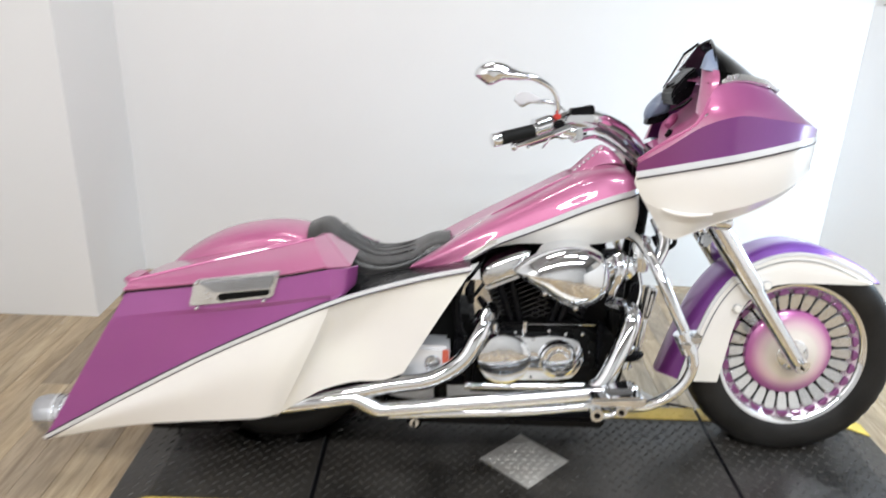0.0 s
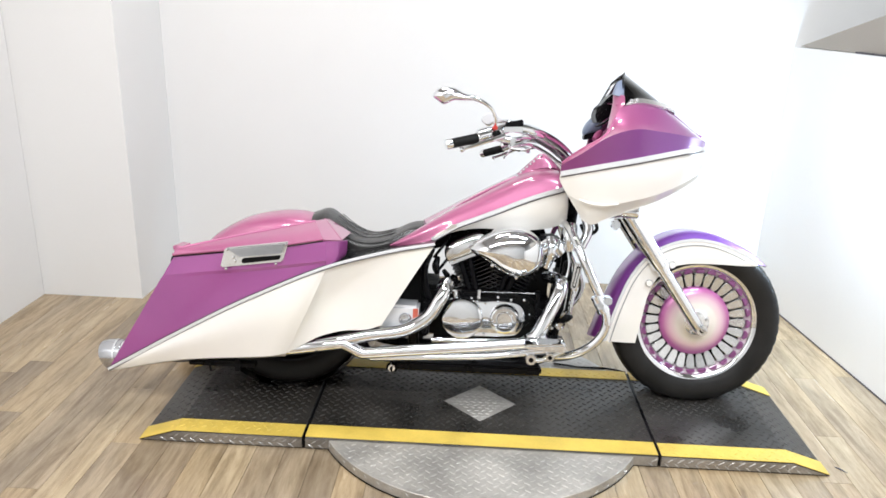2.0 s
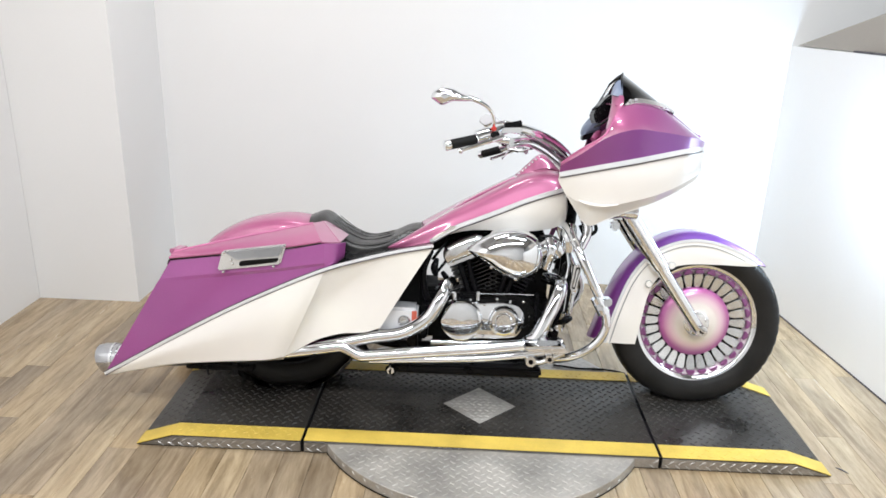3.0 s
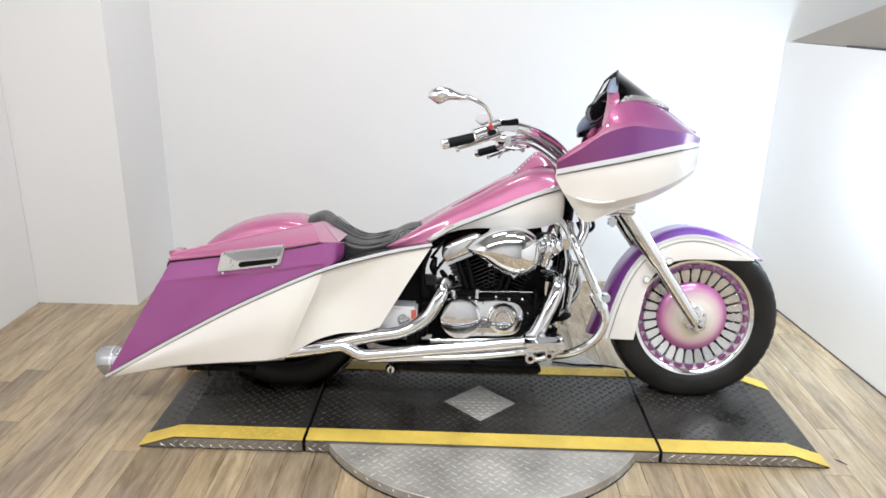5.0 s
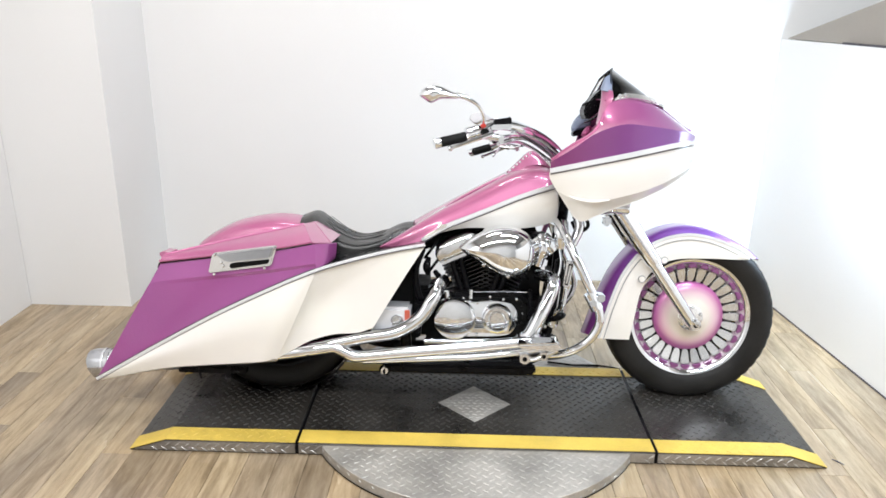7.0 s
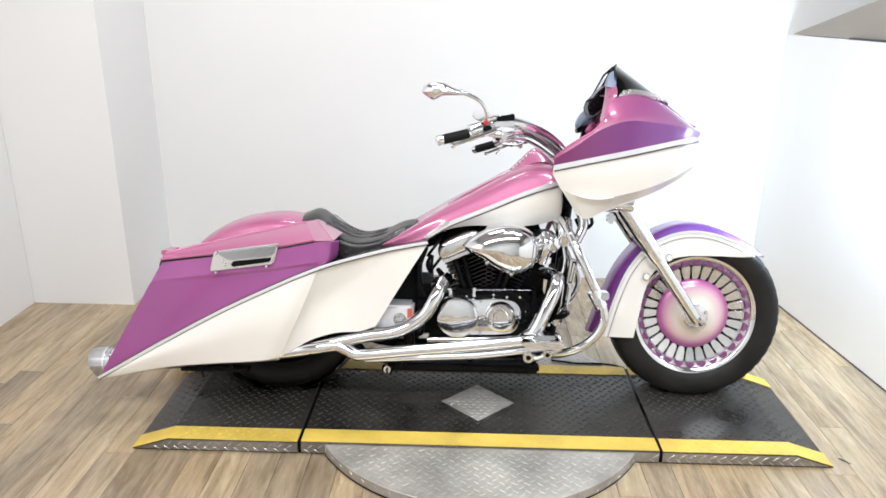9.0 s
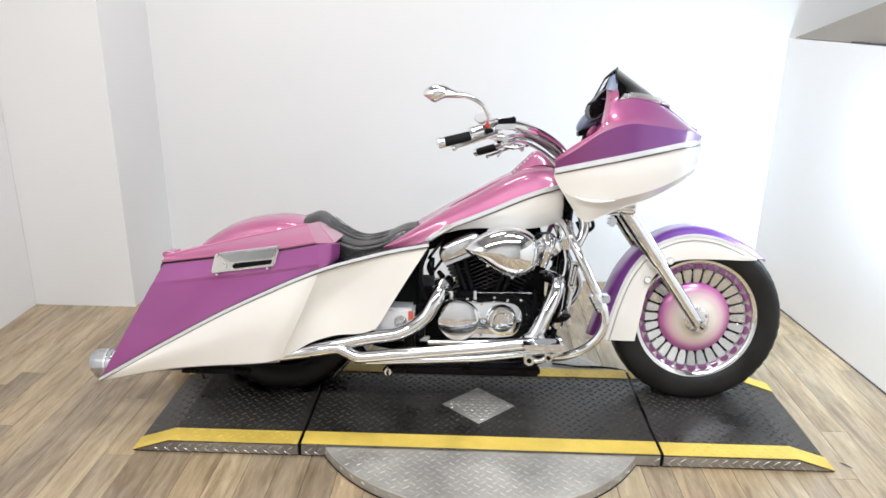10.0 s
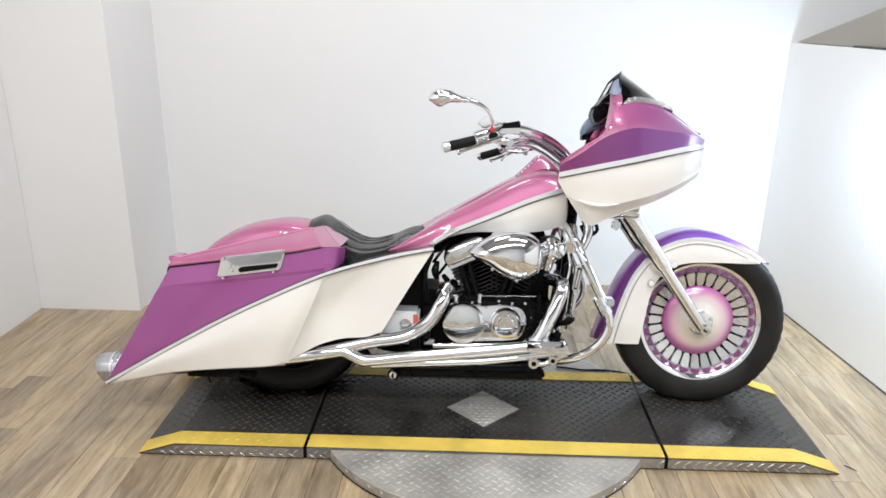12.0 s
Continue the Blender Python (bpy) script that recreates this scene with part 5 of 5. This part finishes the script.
part("horn_bracket", tube([(0.285, -0.16, 0.325), (0.315, -0.175, 0.345), (0.338, -0.17, 0.352)], [0.010, 0.016, 0.008], 12), BLACK, engine)
part("bracket", tube([(0.292, -0.155, 0.30), (0.305, -0.175, 0.372)], [0.014, 0.010], 12), CHROME, engine)
for hx, hz in ((-0.205, 0.555), (-0.190, 0.50), (0.262, 0.56)):
    part("spark_lead", tube([(hx, -0.14, hz), (hx + 0.02, -0.16, hz + 0.03), (hx + 0.05, -0.13, hz + 0.07), (hx + 0.06, -0.06, hz + 0.10)], 0.006, 8), BLACK, engine)
for k in range(4):
    b = part("bolt", lathe([(0.0001, -0.006), (0.005, -0.005), (0.0065, 0.005)], 10), CHROME, engine)
    b.location = (-0.155 + 0.085 * k + 0.017 * (k % 3), -0.168, 0.414 - 0.008 * (k % 2))
for kx, kz, kr in ((0.150, 0.408, 0.007), (0.174, 0.352, 0.004)):
    b = part("cap_nut", lathe([(0.0001, -0.012), (kr * 0.7, -0.010), (kr, -0.003), (kr, 0.006)], 12), POLISHED, engine)
    b.location = (kx, -0.166, kz)

# ---- exhaust ----
exhaust = part("exhaust", tube([(0.23, -0.14, 0.50), (0.278, -0.20, 0.497), (0.272, -0.25, 0.470), (0.235, -0.285, 0.390), (0.195, -0.300, 0.310), (0.165, -0.30, 0.290)], [0.022, 0.026, 0.027, 0.026, 0.026, 0.022], 20), CHROME, bike, "chrome two-into-one exhaust pipes")
part("lower_pipe", tube([(0.285, -0.32, 0.292), (0.20, -0.325, 0.288), (-0.02, -0.328, 0.262), (-0.30, -0.330, 0.232), (-0.425, -0.331, 0.218), (-0.458, -0.332, 0.220), (-0.512, -0.332, 0.245), (-0.545, -0.331, 0.247), (-0.660, -0.330, 0.228), (-0.80, -0.325, 0.205)], [0.019, 0.021, 0.022, 0.022, 0.023, 0.021, 0.024, 0.024], 20), CHROME, exhaust)
part("lower_trim", tube([(-0.42, -0.325, 0.200), (-0.30, -0.325, 0.207), (0.0, -0.325, 0.226), (0.27, -0.322, 0.262)], 0.014, 14), CHROME, exhaust)
part("rear_header", tube([(-0.13, -0.15, 0.47), (-0.152, -0.24, 0.462), (-0.172, -0.275, 0.425), (-0.215, -0.292, 0.355), (-0.300, -0.302, 0.303), (-0.420, -0.312, 0.283), (-0.560, -0.318, 0.252), (-0.72, -0.320, 0.222)], [0.024, 0.027, 0.027, 0.026, 0.026, 0.025, 0.025, 0.025], 20), CHROME, exhaust)
part("clamp", tube([(-0.146, -0.225, 0.472), (-0.160, -0.250, 0.452)], 0.031, 20), POLISHED, exhaust)
part("muffler", tube([(-0.66, -0.26, 0.225), (-0.80, -0.26, 0.205), (-1.10, -0.27, 0.18), (-1.38, -0.285, 0.156)], [0.03, 0.045, 0.048, 0.048], 24), CHROME, exhaust, "chrome muffler under the bag")
part("muffler_tip", tube([(-1.37, -0.285, 0.152), (-1.424, -0.286, 0.150), (-1.432, -0.286, 0.1495)], [0.055, 0.056, 0.052], 28), TIP, exhaust, "chrome muffler tip")
part("tip_ring", tube([(-1.386, -0.2855, 0.1518), (-1.394, -0.2856, 0.1515)], 0.0575, 28), CHROME, exhaust)
part("tip_mouth", lathe([(0.0001, 0.0), (0.043, 0.0), (0.047, 0.004)], 28), BLACK, exhaust, "dark pipe mouth").matrix_local = pose(-1.4335, -0.286, 0.1495, 0, 0, -90)
part("muffler", tube([(-0.66, 0.26, 0.225), (-0.80, 0.26, 0.205), (-1.10, 0.27, 0.18), (-1.40, 0.285, 0.16)], [0.03, 0.045, 0.048, 0.048], 24), CHROME, exhaust, "chrome muffler under the bag")
part("hanger", merge(box(-1.10, -0.85, -0.34, -0.30, 0.140, 0.158, 0.003), box(-0.925, -0.905, -0.345, -0.33, 0.125, 0.165, 0.002), tube([(-1.02, -0.35, 0.16), (-1.01, -0.355, 0.125)], 0.004, 8)), BLACK, exhaust)

# ---- guards, boards and pedals ----
guard_pts = [(0.290, -0.05, 0.700), (0.305, -0.17, 0.695), (0.335, -0.270, 0.625), (0.385, -0.300, 0.520), (0.432, -0.305, 0.425), (0.443, -0.305, 0.355), (0.405, -0.300, 0.285), (0.325, -0.285, 0.232), (0.230, -0.20, 0.190), (0.20, -0.10, 0.17)]
guard = part("engine_guard", tube(guard_pts, 0.0160, 18), CHROME, bike, "chrome engine guard")
part("engine_guard", flip(tube(guard_pts, 0.0160, 18)), CHROME, bike, "chrome engine guard")
part("peg_clamp", merge(tube([(0.402, -0.303, 0.468), (0.432, -0.306, 0.410)], 0.024, 18), box(0.425, 0.455, -0.33, -0.28, 0.440, 0.468, 0.005), box(0.400, 0.425, -0.335, -0.28, 0.425, 0.445, 0.004)), CHROME, guard, "chrome clamp on the guard")
board = part("foot_board", merge(slab([(0.14, 0.297), (0.285, 0.305), (0.30, 0.290), (0.285, 0.272), (0.15, 0.278)], -0.40, -0.27, 0.006), box(0.19, 0.270, -0.36, -0.30, 0.262, 0.312, 0.006)), CHROME, bike, "chrome foot board mount")
part("brake_lever", merge(tube([(0.172, -0.34, 0.228), (0.205, -0.345, 0.225), (0.240, -0.34, 0.238), (0.29, -0.335, 0.262)], [0.014, 0.009, 0.011, 0.013], 12), tube([(0.172, -0.355, 0.228), (0.172, -0.32, 0.228)], 0.019, 16), tube([(0.240, -0.355, 0.240), (0.240, -0.32, 0.240)], 0.016, 16)), POLISHED, board, "brushed brake lever")
part("lever_hole", tube([(0.172, -0.3565, 0.228), (0.172, -0.35, 0.228)], 0.009, 12), BLACK, board)
part("lever_hole", tube([(0.240, -0.3565, 0.240), (0.240, -0.35, 0.240)], 0.008, 12), BLACK, board)

# ---- handlebar ----
BAR = [(0.315, -0.07, 0.930), (0.275, -0.12, 0.975), (0.200, -0.21, 1.025), (0.110, -0.30, 1.058), (0.030, -0.36, 1.060), (-0.040, -0.400, 1.029), (-0.155, -0.432, 0.999)]
bars = part("handlebar", tube(BAR, [0.018, 0.022, 0.022, 0.020, 0.016, 0.0135, 0.0125], 18), CHROME, bike, "swept chrome handlebar with mirrors")


def far_half(bm):
    """The left half of the bar, pushed forward and down as the bar stands slightly turned."""
    for v in flip(bm).verts:
        k = v.co.y / 0.42
        v.co.x += 0.13 * k
        v.co.z -= 0.055 * k
    return bm


part("handlebar_half", far_half(tube(BAR, [0.018, 0.022, 0.022, 0.020, 0.016, 0.0135, 0.0125], 18)), CHROME, bars)
for fl in (False, True):
    f = far_half if fl else (lambda b: b)
    part("grip", f(tube([(-0.061, -0.406, 1.022), (-0.150, -0.431, 1.000)], 0.0170, 20)), GRIP, bars, "black ribbed rubber grip")
    part("grip_end", f(tube([(-0.147, -0.430, 1.001), (-0.162, -0.435, 0.9975), (-0.167, -0.4365, 0.996)], [0.018, 0.018, 0.015], 20)), CHROME, bars)
    part("switch_housing", f(merge(tube([(-0.022, -0.391, 1.043), (-0.058, -0.404, 1.031)], [0.0225, 0.022], 16), tube([(0.040, -0.352, 1.058), (-0.018, -0.389, 1.044)], [0.017, 0.019], 16))), CHROME, bars, "chrome switch housing")
    part("brake_reservoir", f(merge(slab([(0.031, 1.064), (0.094, 1.067), (0.092, 1.089), (0.081, 1.091), (0.077, 1.084), (0.033, 1.081)], -0.395, -0.350, 0.003))), BLACK, bars, "black reservoir cap")
    part("reservoir_body", f(slab([(0.022, 1.046), (0.096, 1.048), (0.094, 1.066), (0.028, 1.063)], -0.392, -0.352, 0.004)), CHROME, bars)
    part("brake_lever", f(merge(tube([(0.030, -0.395, 1.034), (-0.02, -0.425, 1.016), (-0.075, -0.440, 0.996), (-0.112, -0.445, 0.983)], [0.009, 0.0075, 0.006, 0.005], 10), tube([(-0.106, -0.445, 0.986), (-0.112, -0.446, 0.983), (-0.119, -0.446, 0.981)], [0.006, 0.0105, 0.006], 12))), CHROME, bars, "chrome hand lever")
    part("clutch_perch", f(merge(tube([(0.005, -0.375, 1.024), (0.05, -0.365, 1.020)], [0.011, 0.014], 12), box(0.052, 0.070, -0.382, -0.360, 1.000, 1.030, 0.004))), POLISHED, bars)
    part("switch_pod", f(slab([(-0.012, 1.028), (0.018, 1.034), (0.016, 1.052), (-0.010, 1.048)], -0.410, -0.390, 0.004)), BLACK, bars)
    part("switch_knob", f(box(-0.012, 0.006, -0.412, -0.395, 1.052, 1.066, 0.003)), surface("red_plastic" if not fl else "red_plastic_far", (0.5, 0.03, 0.02), 0.4), bars, "small red switch")
    bend = [(-0.002, -0.39, 1.066), (-0.005, -0.405, 1.095), (-0.026, -0.425, 1.128), (-0.070, -0.435, 1.151), (-0.115, -0.437, 1.160)]
    part("mirror_stem", f(tube([(x * 0.85 + 0.035, y, z - 0.012) for x, y, z in bend] if fl else bend, [0.0065, 0.006, 0.006, 0.008, 0.009], 14)), CHROME, bars)
    head = blob([(-0.219, 1.153), (-0.209, 1.175), (-0.181, 1.188), (-0.147, 1.187), (-0.117, 1.173), (-0.072, 1.155), (-0.080, 1.146), (-0.117, 1.144), (-0.146, 1.143), (-0.172, 1.131), (-0.186, 1.131), (-0.200, 1.140)], [(0.35, -0.405), (0.75, -0.412), (0.97, -0.424), (1.0, -0.432), (0.92, -0.444), (0.7, -0.453), (0.35, -0.458), (0.05, -0.459)], (-0.162, 1.160))
    if fl:
        for v in head.verts:
            v.co.x = v.co.x * 0.85 + 0.013
            v.co.z -= 0.010
    mirror = part("mirror_head", f(head), CHROME, bars, "sculpted chrome mirror", sharp=50)
    pane = blob([(-0.210, 1.154), (-0.202, 1.173), (-0.178, 1.184), (-0.147, 1.183), (-0.117, 1.169), (-0.092, 1.157), (-0.117, 1.147), (-0.150, 1.146), (-0.174, 1.136), (-0.194, 1.141)], [(0.96, -0.412), (0.96, -0.405), (0.90, -0.403), (0.3, -0.4025)], (-0.158, 1.160))
    if fl:
        for v in pane.verts:
            v.co.x = v.co.x * 0.85 + 0.013
            v.co.z -= 0.010
    # pale colour stands for the white wall reflected in the glass
    part("mirror_glass", f(pane), SILVER, mirror, "mirror glass coloured pale for the wall it reflects")
part("lever_tip", merge(tube([(0.096, 0.36, 0.972), (0.084, 0.36, 0.947), (0.072, 0.36, 0.934)], [0.004, 0.0035, 0.003], 10), tube([(0.075, 0.36, 0.934), (0.070, 0.36, 0.930), (0.065, 0.36, 0.929)], [0.003, 0.006, 0.003], 10)), CHROME, bars, "slim chrome lever end")
part("cable_adjuster", merge(tube([(0.100, 0.36, 0.972), (0.150, 0.34, 0.968), (0.190, 0.32, 0.978)], [0.009, 0.007, 0.004], 10), tube([(0.128, 0.35, 0.969), (0.140, 0.345, 0.968)], 0.0105, 10)), CHROME, bars, "chrome cable adjuster")
part("cable_boot", tube([(0.188, 0.32, 0.978), (0.212, 0.31, 0.984)], [0.006, 0.0045], 10), BLACK, bars)
part("lever_bracket", slab([(0.060, 0.985), (0.090, 0.985), (0.096, 1.012), (0.072, 1.022)], 0.345, 0.375, 0.004), BLACK, bars, "black lever bracket")
part("riser", merge(tube([(0.315, -0.05, 0.86), (0.312, -0.05, 0.94)], 0.024, 16), tube([(0.315, 0.05, 0.86), (0.312, 0.05, 0.94)], 0.024, 16), tube([(0.315, -0.08, 0.932), (0.315, 0.08, 0.932)], 0.02, 16)), BLACK, bars)
for k, dz in enumerate((0.0, -0.022)):
    part("cable", tube([(0.05, -0.36, 1.02 + dz), (0.12, -0.29, 1.028 + dz), (0.20, -0.20, 0.995 + dz), (0.28, -0.13, 0.940 + dz), (0.33, -0.10, 0.90 + dz)], 0.006, 8), CHROME if k == 0 else POLISHED, bars)
part("brake_hose", tube([(0.40, -0.12, 0.735), (0.415, -0.13, 0.690), (0.380, -0.12, 0.665), (0.36, -0.09, 0.70)], 0.007, 8), BLACK, bike, "black rubber brake hose")

# ---- floor ----
floor = tagged(part("floor", box(-2.46, 3.3, -5.62, 1.62, -0.05, -0.006), GROUT, smooth=False), "oak-look vinyl plank floor", "floor", kind="structure")
part("scuff_mark", tube([(1.290, -0.272, 0.0012), (1.304, -0.286, 0.0018), (1.320, -0.306, 0.0012)], [0.0012, 0.0030, 0.0010], 8), DARK, floor, "small dark scuff on the planks")
PW, PL = 0.106, 1.22
plank_mesh = None
rng = random.Random(4)
x = -2.40
while x < 2.3:
    y = 1.52 + (1 - rng.random()) * PL
    while y > -5.45:
        if plank_mesh is None:
            bm = bmesh.new()
            g = 0.0006
            lo = [bm.verts.new(p) for p in ((-PW / 2 + g, -PL / 2 + g, -0.0058), (PW / 2 - g, -PL / 2 + g, -0.0058), (PW / 2 - g, PL / 2 - g, -0.0058), (-PW / 2 + g, PL / 2 - g, -0.0058))]
            hi = [bm.verts.new((v.co.x, v.co.y, -0.0008)) for v in lo]
            tp = [bm.verts.new((v.co.x * (1 - 0.008), v.co.y * (1 - 0.0010), 0.0)) for v in lo]
            bm.faces.new(tp)
            for i in range(4):
                j = (i + 1) % 4
                bm.faces.new((lo[i], lo[j], hi[j], hi[i]))
                bm.faces.new((hi[i], hi[j], tp[j], tp[i]))
            pl = part("plank", bm, PLANK, floor, smooth=False)
            plank_mesh = pl.data
        else:
            pl = new("plank", plank_mesh)
            pl.parent = floor
        hi_y, lo_y = min(y, 1.52), max(y - PL, -5.5)
        pl.location = (x + PW / 2, (hi_y + lo_y) / 2, 0)
        pl.scale = (1, (hi_y - lo_y) / PL, 1)
        y -= PL
    x += PW
